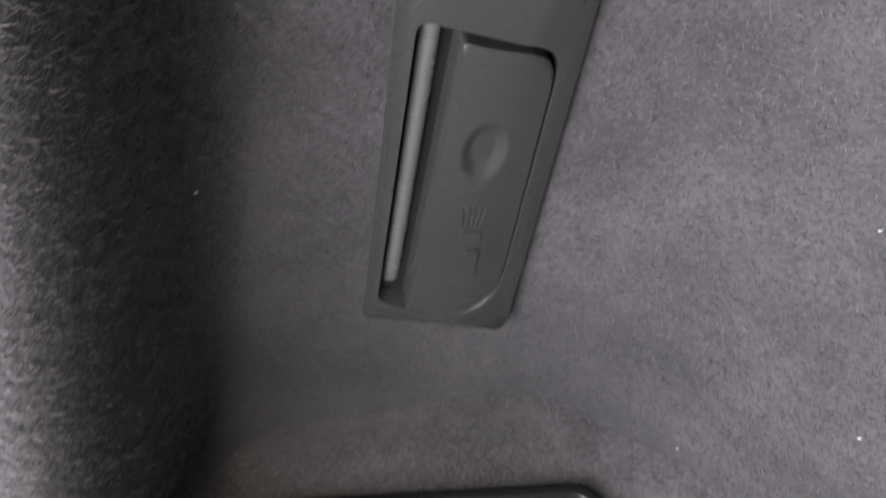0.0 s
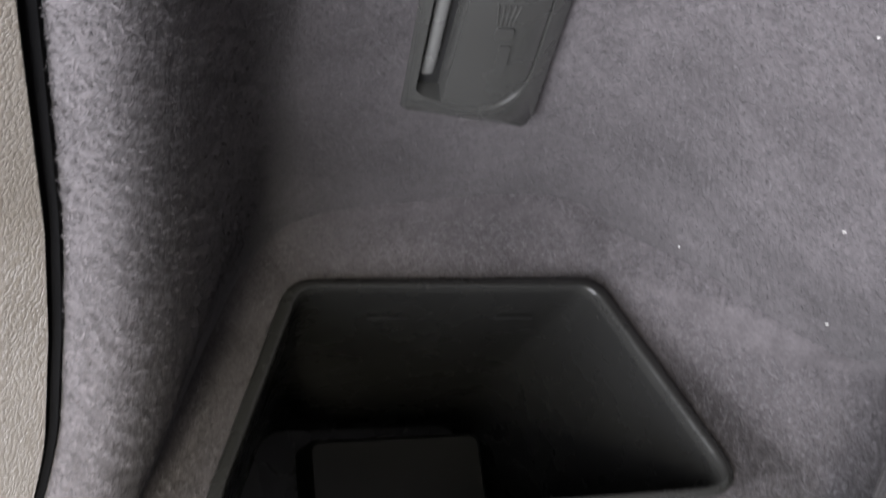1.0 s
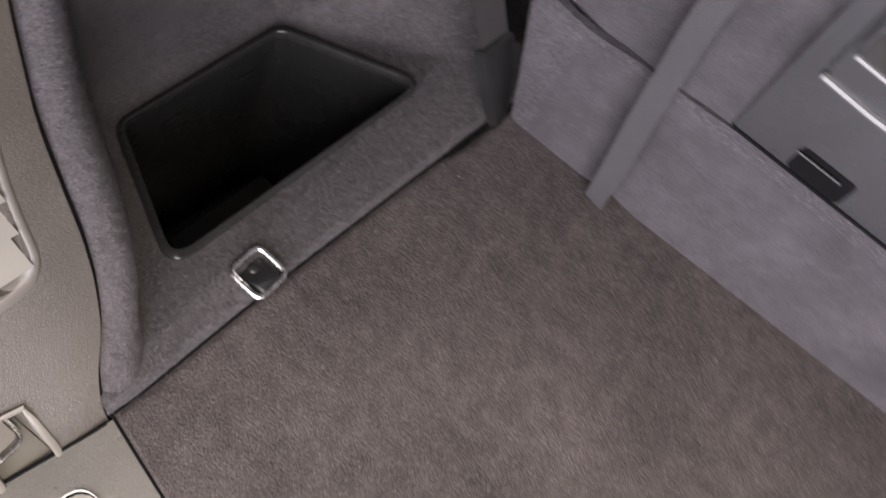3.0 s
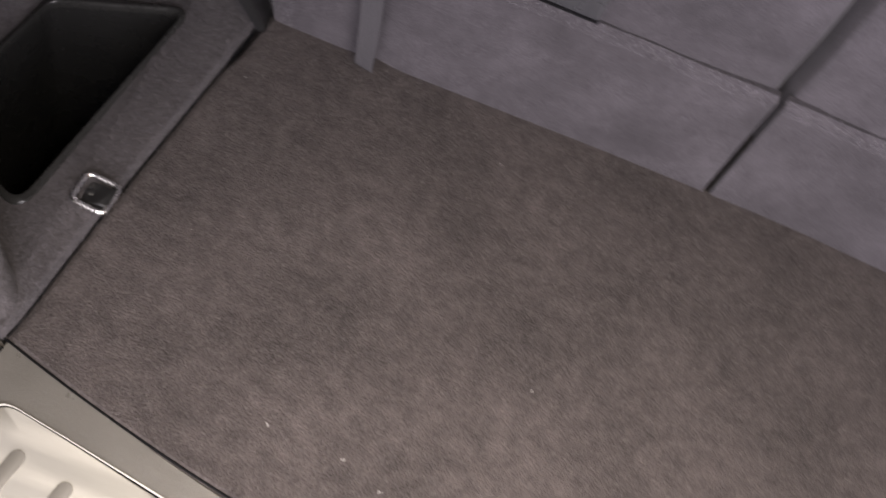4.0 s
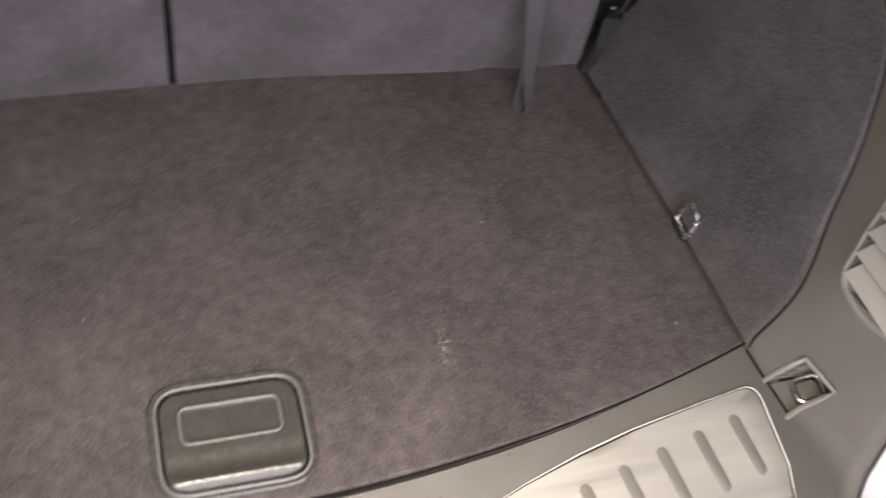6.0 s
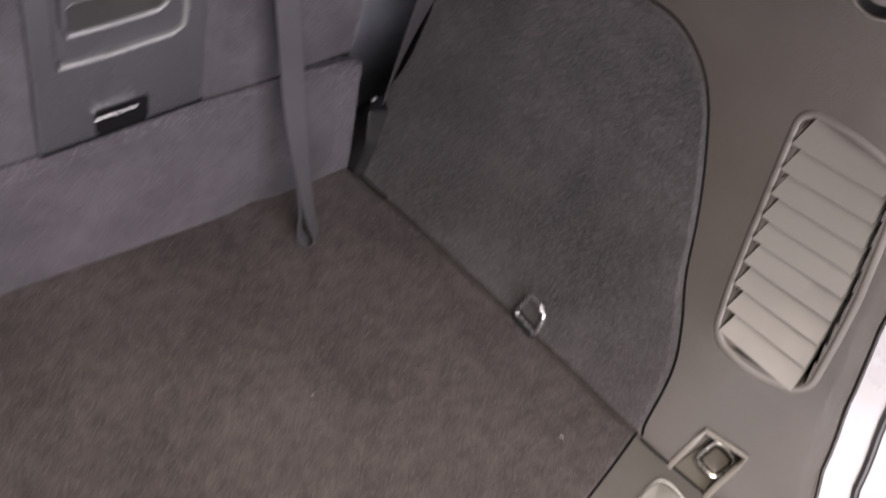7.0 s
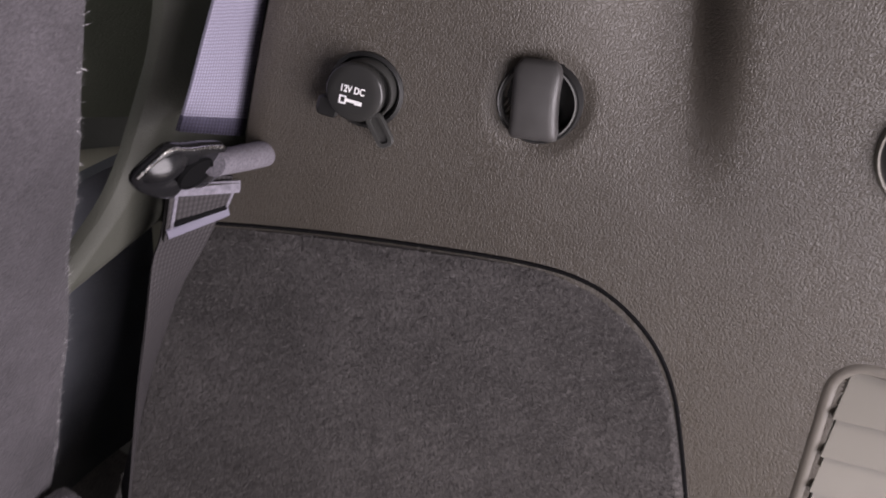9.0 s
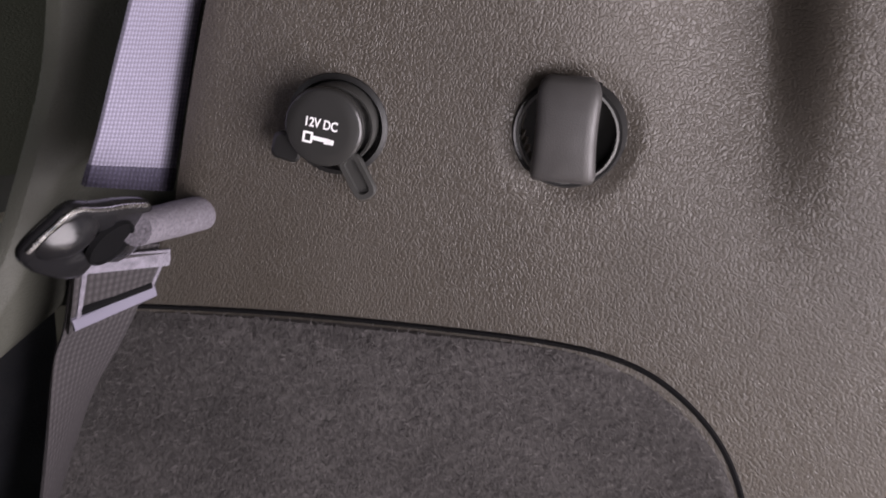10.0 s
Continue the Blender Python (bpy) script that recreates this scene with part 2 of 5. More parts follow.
def tube(points, r, sides=8, closed=False, bm=None, flat=1.0, normal=None):
    """A bar of round section along points."""
    pts = [Vector(p) for p in points]
    n = len(pts)
    rings = []
    ref = Vector(normal) if normal is not None else Vector((0.13, 0.27, 0.95))
    for i, p in enumerate(pts):
        a = pts[i - 1] if (i or closed) else p
        c = pts[(i + 1) % n] if (i < n - 1 or closed) else p
        d = (c - a).normalized()
        s = d.cross(ref).normalized()
        t = s.cross(d)
        rings.append([p + s * (r * math.cos(q)) + t * (r * flat * math.sin(q)) for q in (2 * math.pi * k / sides for k in range(sides))])
    if closed:
        bm = bm or bmesh.new()
        vs = [[bm.verts.new(p) for p in rg] for rg in rings]
        for i in range(n):
            a, c = vs[i], vs[(i + 1) % n]
            for k in range(sides):
                bm.faces.new((a[k], a[(k + 1) % sides], c[(k + 1) % sides], c[k]))
        return bm
    return loft(rings, bm=bm)


def box(x0, x1, y0, y1, z0, z1, bevel=0.002, seg=2, bm=None):
    bm = bm or bmesh.new()
    vs = [bm.verts.new((x, y, z)) for z in (z0, z1) for x, y in ((x0, y0), (x1, y0), (x1, y1), (x0, y1))]
    fs = [bm.faces.new([vs[k] for k in q]) for q in ((3, 2, 1, 0), (4, 5, 6, 7), (0, 1, 5, 4), (1, 2, 6, 5), (2, 3, 7, 6), (3, 0, 4, 7))]
    if bevel:
        es = list({e for f in fs for e in f.edges})
        bmesh.ops.bevel(bm, geom=es, offset=bevel, segments=seg, profile=0.6, affect="EDGES")
    return bm


def ribbon(edges, thick, sub=6):
    """A strap between pairs of edge points (a, b), with thickness; smoothed along its length."""
    def cr(p0, p1, p2, p3, t):
        return 0.5 * ((2 * p1) + (p2 - p0) * t + (2 * p0 - 5 * p1 + 4 * p2 - p3) * t * t + (3 * p1 - p0 - 3 * p2 + p3) * t ** 3)
    e = [(Vector(a), Vector(c)) for a, c in edges]
    fine = []
    for i in range(len(e) - 1):
        q = [e[max(i - 1, 0)], e[i], e[i + 1], e[min(i + 2, len(e) - 1)]]
        for k in range(sub):
            fine.append(tuple(cr(*(q[j][s] for j in range(4)), k / sub) for s in (0, 1)))
    fine.append(e[-1])
    bm = bmesh.new()
    uv = bm.loops.layers.uv.new("uv")
    rows = []
    length = 0
    ls = []
    for i, (a, c) in enumerate(fine):
        p, q = fine[max(i - 1, 0)], fine[min(i + 1, len(fine) - 1)]
        d = ((q[0] + q[1]) - (p[0] + p[1])).normalized()
        nrm = d.cross(c - a).normalized() * thick / 2
        if i:
            length += ((a + c) / 2 - (fine[i - 1][0] + fine[i - 1][1]) / 2).length
        ls.append(length)
        rows.append([bm.verts.new(v) for v in (a + nrm, a.lerp(c, 0.5) + nrm * 1.3, c + nrm, c - nrm, a.lerp(c, 0.5) - nrm * 0.7, a - nrm)])
    us = (0, 0.5, 1, 1, 0.5, 0)
    for i in range(len(rows) - 1):
        for k in range(6):
            f = bm.faces.new((rows[i][k], rows[i][(k + 1) % 6], rows[i + 1][(k + 1) % 6], rows[i + 1][k]))
            for lp, (kk, ii) in zip(f.loops, ((k, i), ((k + 1) % 6, i), ((k + 1) % 6, i + 1), (k, i + 1))):
                lp[uv].uv = (us[kk], ls[ii] * 20)
    bm.faces.new(rows[0][::-1])
    bm.faces.new(rows[-1])
    return bm


def lerp(x, xs, ys):
    return float(np.interp(x, xs, ys))


def soft(x, xs, ys, w):
    return float(np.mean(np.interp(np.linspace(x - w, x + w, 9), xs, ys)))


def step(x, a, c):
    t = min(1.0, max(0.0, (x - a) / (c - a)))
    return t * t * (3 - 2 * t)


def frame_of(o, ax, ay):
    ax, ay = Vector(ax).normalized(), Vector(ay)
    n = ax.cross(ay).normalized()
    ay = n.cross(ax)
    m = Matrix((ax, ay, n)).transposed().to_4x4()
    m.translation = o
    return m


# ---- shape of the load space ----
def edge_x(y):
    return soft(y, (-0.3, -0.1, 0, 0.18, 0.29, 0.448, 0.6), (0.72, 0.654, 0.62, 0.602, 0.587, 0.566, 0.545), 0.03)


def rear_y(x):
    return -0.1 + 0.097 * (abs(x) / 0.62) ** 2


def toe(z, s=1):
    if s < 0:
        return soft(z, (-0.1, 0, 0.03, 0.09, 0.15, 0.2, 0.3, 0.5, 0.8), (-0.03, 0, 0.035, 0.09, 0.13, 0.152, 0.165, 0.18, 0.2), 0.016)
    return soft(z, (-0.1, 0, 0.03, 0.09, 0.2, 0.34, 0.42, 0.5, 0.8), (-0.03, 0, 0.035, 0.09, 0.122, 0.135, 0.145, 0.165, 0.2), 0.016 + 0.02 * step(z, 0.03, 0.09))


PIPE_Y = (-0.003, 0.019, 0.045, 0.075, 0.103, 0.134, 0.155, 0.177, 0.205, 0.233, 0.27, 0.334, 0.4, 0.465, 0.56)
PIPE_Z = (0.003, 0.05, 0.085, 0.125, 0.188, 0.261, 0.304, 0.332, 0.351, 0.359, 0.357, 0.344, 0.328, 0.309, 0.28)


def spline(v, n):
    """Catmull-Rom curve through v, n steps between two values."""
    v = [2 * v[0] - v[1], *v, 2 * v[-1] - v[-2]]
    out = []
    for i in range(1, len(v) - 2):
        a, b, c, d = v[i - 1:i + 3]
        out += [0.5 * (2 * b + (c - a) * t + (2 * a - 5 * b + 4 * c - d) * t * t + (3 * b - a - 3 * c + d) * t ** 3) for t in (k / n for k in range(n))]
    return out + [v[-2]]


PIPE_Y, PIPE_Z = spline(PIPE_Y, 10), spline(PIPE_Z, 10)


def groove(y, z):
    c = 0.209 + (z - 0.4587) * 0.36
    # steep on the side of the tailgate, running out slowly towards the seats
    g = 0.024 * math.exp(-((y - c) / (0.024 if y < c else 0.05)) ** 2) * step(z, 0.41, 0.54)
    # the skin dips towards the bag hook
    d = math.hypot(y - 0.289, z - 0.4565)
    return g + 0.0035 * (1 - step(d, 0.021, 0.034))


def right_x(y, z, s=1):
    return edge_x(y) + toe(z, s) + (groove(y, z) if s > 0 else 0.0)


def end_y(z):
    return lerp(z, (-0.05, 0.007, 0.045, 0.104, 0.16, 0.2, 0.35, 0.8), (-0.22, -0.182, -0.152, -0.123, -0.106, -0.094, -0.07, 0.0))


def front_y(z):
    return soft(z, (0.3, 0.345, 0.36, 0.8), (0.498, 0.498, 0.455, 0.462), 0.004)


def rear_roll(y, z):
    return 0.007 * max(0.0, 1 - (y - end_y(z)) / 0.016) ** 2


def trim_pt(u, v):
    z = -0.06 + 0.86 * v
    y = end_y(z) + (front_y(z) - end_y(z)) * u
    turn = max(0.0, (y - front_y(z) + 0.012) / 0.012) * step(z, 0.34, 0.36)
    return (right_x(y, z) + 0.0015 * turn ** 2 + rear_roll(y, z), y, z)


def sill_z(x, y):
    return -0.002 - 0.2 * max(0.0, rear_y(x) - y)


def pipe_top(y):
    return lerp(y, PIPE_Y, PIPE_Z)


def pipe_left(z):
    return soft(z, (0.003, 0.02, 0.046, 0.075, 0.1, 0.15, 0.2, 0.4, 0.8), (-0.003, 0.008, 0.035, 0.053, 0.062, 0.07, 0.074, 0.076, 0.08), 0.008)


def pipe_rear(z):
    return lerp(z, (0.003, 0.05, 0.085, 0.125, 0.188, 0.261, 0.304, 0.8), (-0.003, 0.019, 0.045, 0.075, 0.103, 0.134, 0.15, 0.27))


def wall_frame(y, z, side=1, lift=0.0):
    """A frame on the side trim: x towards the back of the car on the right side, y up, z into the load space."""
    d = 0.004
    up = Vector((edge_x(y) + toe(z + d) - edge_x(y) - toe(z - d), 0, 2 * d)).normalized()
    along = Vector((edge_x(y - d) - edge_x(y + d), -2 * d, 0)).normalized()
    nrm = along.cross(up).normalized()
    up = nrm.cross(along)
    m = Matrix((along, up, nrm)).transposed().to_4x4()
    m.translation = Vector((edge_x(y) + toe(z), y, z)) + nrm * lift
    if side < 0:
        m = Matrix.Diagonal((-1, 1, 1, 1)) @ m @ Matrix.Diagonal((-1, 1, 1, 1))
    return m


# vent on the side trim: its front and back edge
def vent_front(z, s=1):
    if s < 0:
        return lerp(z, (0.08, 0.1, 0.22, 0.33, 0.4), (0.012, 0.018, 0.036, 0.044, 0.046))
    return lerp(z, (0.08, 0.1, 0.16, 0.214, 0.271, 0.36, 0.4), (0.006, 0.012, 0.033, 0.046, 0.056, 0.071, 0.077))


def vent_back(z, s=1):
    if s < 0:
        return vent_front(z, s) - 0.096
    return lerp(z, (0.08, 0.1, 0.223, 0.316, 0.36, 0.4), (-0.09, -0.086, -0.062, -0.041, -0.031, -0.022))


def in_vent(y, z, g=0.0, s=1):
    return 0.098 - g < z < 0.366 + g and vent_back(z, s) - g < y < vent_front(z, s) + g


POCKET = (-0.095, -0.05)
POCKET_TOP = 0.028

# ---- floor and sill ----
HANDLE = (0.006, -0.0125)


def floor_pt(u, v):
    x0 = (2 * u - 1)
    yr = rear_y(0.62 * x0) + 0.0012
    y = yr + (0.496 - yr) * v
    gap = 0.0015 + 0.005 * step(y, 0.38, 0.42)
    e = min(u, 1 - u, v * 0.6, (1 - v) * 0.6)
    return (x0 * (edge_x(y) - gap), y, -0.004 * (1 - step(e, 0.0, 0.005)))


hole = lambda p: math.hypot(max(0.0, abs(p.x - HANDLE[0]) - 0.0485), max(0.0, abs(p.y - HANDLE[1]) - 0.0315)) > 0.031
floor_ob = part("floor", sheet(floor_pt, 240, 120, (0, 0, -0.012), hole), CARPET)
tagged(floor_ob, "dark grey-brown carpeted load floor board", "floor", kind="structure")
underfloor = part("underfloor", box(-0.7, 0.7, -0.3, 0.62, -0.36, -0.34, 0), RUBBER)
tagged(underfloor, kind="structure")


def sill_pt(u, v):
    x = (2 * u - 1) * 0.655
    y0 = rear_y(x) - 0.0012
    y = y0 - v * 0.26
    lip = 0.006 * (1 - step(v, 0.0, 0.014))
    s = (edge_x(y) - 0.004) / 0.655
    return (x * s, y, sill_z(x, y) - lip - 0.05 * step(v, 0.75, 1.0))


PLATE = [(0.617, -0.0515), (0.6268, -0.15), (0.616, -0.222), (0.24, -0.246), (0.19, -0.181), (0.25, -0.1425), (0.3047, -0.1222), (0.3743, -0.1009), (0.446, -0.083), (0.545, -0.0643)]


def inside(p, poly):
    n, c = len(poly), False
    for i in range(n):
        a, d = poly[i], poly[i - 1]
        if (a[1] > p[1]) != (d[1] > p[1]) and p[0] < (d[0] - a[0]) * (p[1] - a[1]) / (d[1] - a[1]) + a[0]:
            c = not c
    return c


sill = part("sill", sheet(sill_pt, 200, 60, (0, 0, -0.02)), SILL_PL)
tagged(sill, "grey grained plastic cover of the load sill", "sill", kind="structure")


# dark joints round the floor board
xs = np.linspace(-0.622, 0.622, 80)
joint = part("floor_joint_rear", tube([(x, rear_y(x), -0.0022) for x in xs], 0.0014, 6, flat=0.9), RUBBER)
tagged(joint, kind="structure")
for side, nm in ((1, "east"), (-1, "west")):
    ys = np.linspace(0.0, 0.47, 50)
    pts = [(side * (edge_x(y) - 0.0005), y, 0.0002 if side > 0 else -0.002) for y in ys]
    pts2 = [(side * (edge_x(y) - 0.004), y, sill_z(0.64, y) + 0.001) for y in np.linspace(-0.01, -0.16, 20)]
    tagged(part("floor_joint_" + nm, tube(pts, 0.0005 if side > 0 else 0.0009, 6), RUBBER), kind="structure")
    tagged(part("sill_joint_" + nm, tube(pts2, 0.0014, 6), RUBBER), kind="structure")
    slit = [(side * (edge_x(y) - 0.002), y, 0.0005) for y in np.linspace(0.4, 0.462, 10)]
    tagged(part("floor_slit_" + nm, tube(slit, 0.0017, 6, flat=0.5), RUBBER), kind="structure")


def scuff_plate(s):
    t = thing("scuff_plate", pose(0, 0, 0), "brushed metal scuff plate with rounded slots on the sill", "scuff plate", "scuff plates")
    out = round_poly([(x, y, 0) if s > 0 else (0.0145 - x, y - 0.002, 0) for x, y in PLATE], [0.021, 0.01, 0.02, 0.02, 0.02, 0.01, 0.01, 0.01, 0.01, 0.01], 6)
    fine = []
    for k, p in enumerate(out):
        q = out[(k + 1) % len(out)]
        n = max(1, int((q - p).length / 0.012))
        fine += [p.lerp(q, j / n) for j in range(n)]
    cx, cy = s * 0.42, -0.15

    def ring(grow, dz, f=1.0):
        r = []
        for p in fine:
            d = Vector((p.x - cx, p.y - cy, 0))
            q = Vector((cx, cy, 0)) + d * f + d.normalized() * grow
            r.append(Vector((q.x, q.y, sill_z(q.x, q.y) + dz)))
        return r
    part("bezel", loft([ring(0.0016, -0.004), ring(0.0016, 0.0008), ring(0.0008, 0.0015), ring(-0.0001, 0.0011), ring(-0.0004, -0.004)], False, False), BEZEL, t)
    part("gap", loft([ring(-0.0003, -0.003), ring(-0.0003, 0.0003), ring(-0.0028, 0.0003), ring(-0.0028, -0.003)], False, False), RUBBER, t, "dark gap round the plate")
    part("plate", loft([ring(-0.0026, -0.003), ring(-0.0026, 0.0006), ring(-0.0038, 0.0013)] + [ring(-0.0036 * f, 0.0013, f) for f in (0.85, 0.7, 0.55, 0.4, 0.25, 0.1)], True, True), STEEL, t)
    for k in range(8):
        x = (0.5745 if s > 0 else 0.561) - 0.0508 * k
        y1 = (-0.084 if s > 0 else -0.0885) - 0.0113 * k - 0.0002 * k * k
        a, c = Vector((x, y1 - 0.008, 0)), Vector((x + 0.0145, y1 - 0.066, 0))
        d = (c - a).normalized()
        n = Vector((-d.y, d.x, 0))
        w = 0.0075
        pts = [a + n * w * math.cos(q) - d * w * math.sin(q) for q in np.linspace(0, math.pi, 8)] + [c - n * w * math.cos(q) + d * w * math.sin(q) for q in np.linspace(0, math.pi, 8)]
        mid = (a + c) / 2

        def rg(f, dz):
            r = []
            for p in pts:
                q = mid + (p - mid) * f + Vector((0, 0, 0))
                r.append(Vector((s * q.x, q.y, sill_z(q.x, q.y) + dz)))
            return r
        part("slot", loft([rg(1.0, 0.0011), rg(0.99, 0.0022), rg(0.95, 0.0026)], False, True), SLOT_PL, t, "grey rubber slot insert")
    return t


for side in (1, -1):
    scuff_plate(side)


def floor_handle():
    t = thing("floor_handle", pose(HANDLE[0], HANDLE[1], 0.0), "grey plastic recessed lift handle in the load floor", "handle")
    w, h = 0.173, 0.138
    part("bezel", loft([rr(w, h, 0.04, -0.004), rr(w, h, 0.04, 0.0012), rr(w - 0.004, h - 0.004, 0.039, 0.003), rr(w - 0.014, h - 0.012, 0.033, 0.0022), rr(w - 0.019, h - 0.017, 0.03, 0.0018), rr(w - 0.0205, h - 0.0185, 0.029, 0.001), rr(w - 0.021, h - 0.019, 0.029, -0.012)], False, False), HANDLE_PL, t)
    part("cup", loft([rr(w - 0.02, h - 0.02, 0.028, -0.011), rr(w - 0.03, h - 0.03, 0.024, -0.022)], False, True), BLACK, t)
    pw, ph = 0.1475, 0.1135

    def top(x, y):
        z = 0.0008 - 0.0018 * step(-y, 0.012, 0.03) * (1 - step(-y, 0.03, 0.041)) + 0.0024 * math.exp(-((y + 0.045) / 0.0045) ** 2) - 0.004 * step(-y, 0.048, 0.058)
        r_ = math.hypot(max(0, abs(x) - 0.0475), max(0, abs(y - 0.017) - 0.0155))
        return z - 0.0012 * (1 - step(r_, 0.001, 0.006))
    outline = []
    for k, p in enumerate(rr(pw, ph, 0.026, 0, 8)):
        q = rr(pw, ph, 0.026, 0, 8)[(k + 1) % 36]
        n = max(1, int((q - p).length / 0.003))
        outline += [p.lerp(q, m / n) for m in range(n)]
    rings = [[Vector((p.x, p.y, -0.008)) for p in outline]]
    for f, drop in ((1.0, 0.003), (0.992, 0.0012), (0.98, 0.0003), *((f, 0.0) for f in np.linspace(0.96, 0.03, 34))):
        rings.append([Vector((p.x * f, p.y * f, top(p.x * f, p.y * f) - drop)) for p in outline])
    part("paddle", loft(rings, False, True), HANDLE_PL, t, sharp=60)
    # ridges paler than the handle: their highlight is partly in the colour
    part("inset_ridge", tube(rr(0.1065, 0.0425, 0.010, 0.0009, 6, 0, 0.017), 0.0017, 10, True, normal=(0, 0, 1)), LEVER, t, "rounded ridge of the grip pad, highlight in its pale colour")
    part("bezel_ridge", tube(rr(w - 0.0175, h - 0.0155, 0.0305, 0.0024, 6), 0.0019, 10, True, normal=(0, 0, 1)), LEVER, t, "rounded inner ridge of the bezel, highlight in its pale colour")
    part("pad_groove", loft([rr(0.112, 0.048, 0.0125, 0.0003, 6, 0, 0.017), rr(0.112, 0.048, 0.0125, 0.00125, 6, 0, 0.017), rr(0.1088, 0.0448, 0.011, 0.00125, 6, 0, 0.017), rr(0.1088, 0.0448, 0.011, 0.0003, 6, 0, 0.017)], False, False), BLACK, t, "dark line round the grip pad")
    part("mark", loft([disc(0.0042, -0.004, 16, 0.0, -0.0385), disc(0.0042, 0.0002, 16, 0.0, -0.0385), disc(0.0034, 0.0005, 16, 0.0, -0.0385), disc(0.003, 0.0, 16, 0.0, -0.0385)], False, True), HANDLE_PL, t)
    return t


floor_handle()

# ---- right side ----
HOLES = ((0.0785, 0.4965, 0.0312), (0.096, 0.574, 0.0288), (0.289, 0.4565, 0.0228), (0.387, 0.433, 0.0205))
wall_e = part("wall_east", sheet(trim_pt, 270, 290, (0.02, 0, 0),
                                 lambda p: not in_vent(p.y, p.z, -0.003) and not any((p.y - a) ** 2 + (p.z - b) ** 2 < r * r for a, b, r in HOLES) and not (POCKET[0] < p.y < POCKET[1] and p.z < POCKET_TOP)), GRAIN)
tagged(wall_e, "grey-brown leather-grained plastic side trim", "wall", kind="structure")


def panel_pt(u, v):
    y = 0.496 * u
    zt = pipe_top(y) - 0.003
    z = zt * v
    e = min((zt - z), 1.2 * (y - pipe_rear(z)) if z < 0.3 else 1)
    lift = 0.0032 * step(e, 0.0, 0.008) + 0.0008
    return (right_x(y, z) - lift - 0.002 * math.sin(y * 19 + 1) * step(z, 0.03, 0.1), y, z)


panel = part("carpet_panel", sheet(panel_pt, 150, 110, (0.012, 0, 0)), PANEL_CARPET, wall_e, "dark grey carpeted lower side panel")
seam = [(right_x(y, z) + 0.0006, y, z) for y, z in [(-0.008, -0.004), *zip(PIPE_Y, PIPE_Z)] if y < 0.497]
part("panel_seam", tube(seam, 0.0018, 6, normal=(1, 0, 0)), RUBBER, wall_e, "black gap round the carpeted panel")


def air_vent(s):
    t = thing("air_vent", pose(0, 0, 0), "light grey louvred air outlet in the side trim", "vent", "side vents")
    zs = 0.1 + 0.264 * (1 - np.cos(np.linspace(0, math.pi, 34))) / 2

    def pt(y, z, d):
        return Vector((s * (right_x(y, z, s) - d), y, z))
    def cut(z):
        k = max(0.0, 1 - min(z - 0.1, 0.364 - z) / 0.018)
        return 0.018 * (1 - math.sqrt(1 - k * k))
    loop = [(vent_front(z, s) - cut(z), z) for z in zs] + [(vent_front(0.364, s) - 0.018 + (vent_back(0.364, s) - vent_front(0.364, s) + 0.036) * k / 8, 0.364 + 0.004 * math.sin(k * math.pi / 8)) for k in range(1, 8)]
    loop += [(vent_back(z, s) + cut(z), z) for z in zs[::-1]] + [(vent_back(0.1, s) + 0.018 + (vent_front(0.1, s) - vent_back(0.1, s) - 0.036) * k / 8, 0.1 - 0.004 * math.sin(k * math.pi / 8)) for k in range(1, 8)]

    def ring(grow, d):
        r = []
        for k, (y, z) in enumerate(loop):
            a, c = Vector(loop[k - 2]), Vector(loop[(k + 2) % len(loop)])
            q = (c - a).normalized() * grow
            r.append(pt(y + q.y, z - q.x, d))
        return r
    part("frame", loft([ring(0.009, -0.002), ring(0.0075, 0.0004), ring(0.0045, 0.0014), ring(0.0015, 0.0012), ring(-0.0002, -0.001), ring(-0.001, -0.006), ring(-0.002, -0.022)], False, False), VENT_FRAME, t, sharp=60)
    part("duct", loft([ring(-0.003, -0.02), ring(-0.006, -0.045)], False, True), BLACK, t, "dark inside of the vent")
    for k in range(9):
        zf = 0.109 + 0.0256 * k + 0.00024 * k * k
        zb = 0.0975 + 0.0298 * k + 0.00005 * k * k
        a, c = vent_front(zf, s) - 0.002, vent_back(zb, s) + 0.0085
        bm = bmesh.new()
        rows = []
        ends = [(edge_x(y) + toe(z + 0.004, s), edge_x(y) + toe(z + 0.032, s)) for y, z in ((a, zf), (c, zb))]
        for i in range(9):
            f = i / 8
            y = a + (c - a) * f
            z0 = zf + (zb - zf) * f
            x0, x1 = (ends[0][q] + (ends[1][q] - ends[0][q]) * f for q in (0, 1))
            # the hidden upper edge is shorter than the lip at the back end
            sec = [(x0 - 0.0045, z0, 0), (x0 - 0.006, z0 + 0.0014, 0), (x1 + 0.02, z0 + 0.0335, 0.011), (x1 + 0.023, z0 + 0.034, 0.011), (x1 + 0.0235, z0 + 0.0315, 0.011), (x0 + 0.0005, z0 - 0.0006, 0)]
            rows.append([bm.verts.new((s * x, y + dy * f, z)) for x, z, dy in sec])
        for i in range(8):
            for j in range(6):
                bm.faces.new((rows[i][j], rows[i + 1][j], rows[i + 1][(j + 1) % 6], rows[i][(j + 1) % 6]))
        bm.faces.new(rows[0])
        bm.faces.new(rows[-1][::-1])
        part("slat", bm, SLAT, t)
    return t


air_vent(1)
air_vent(-1)


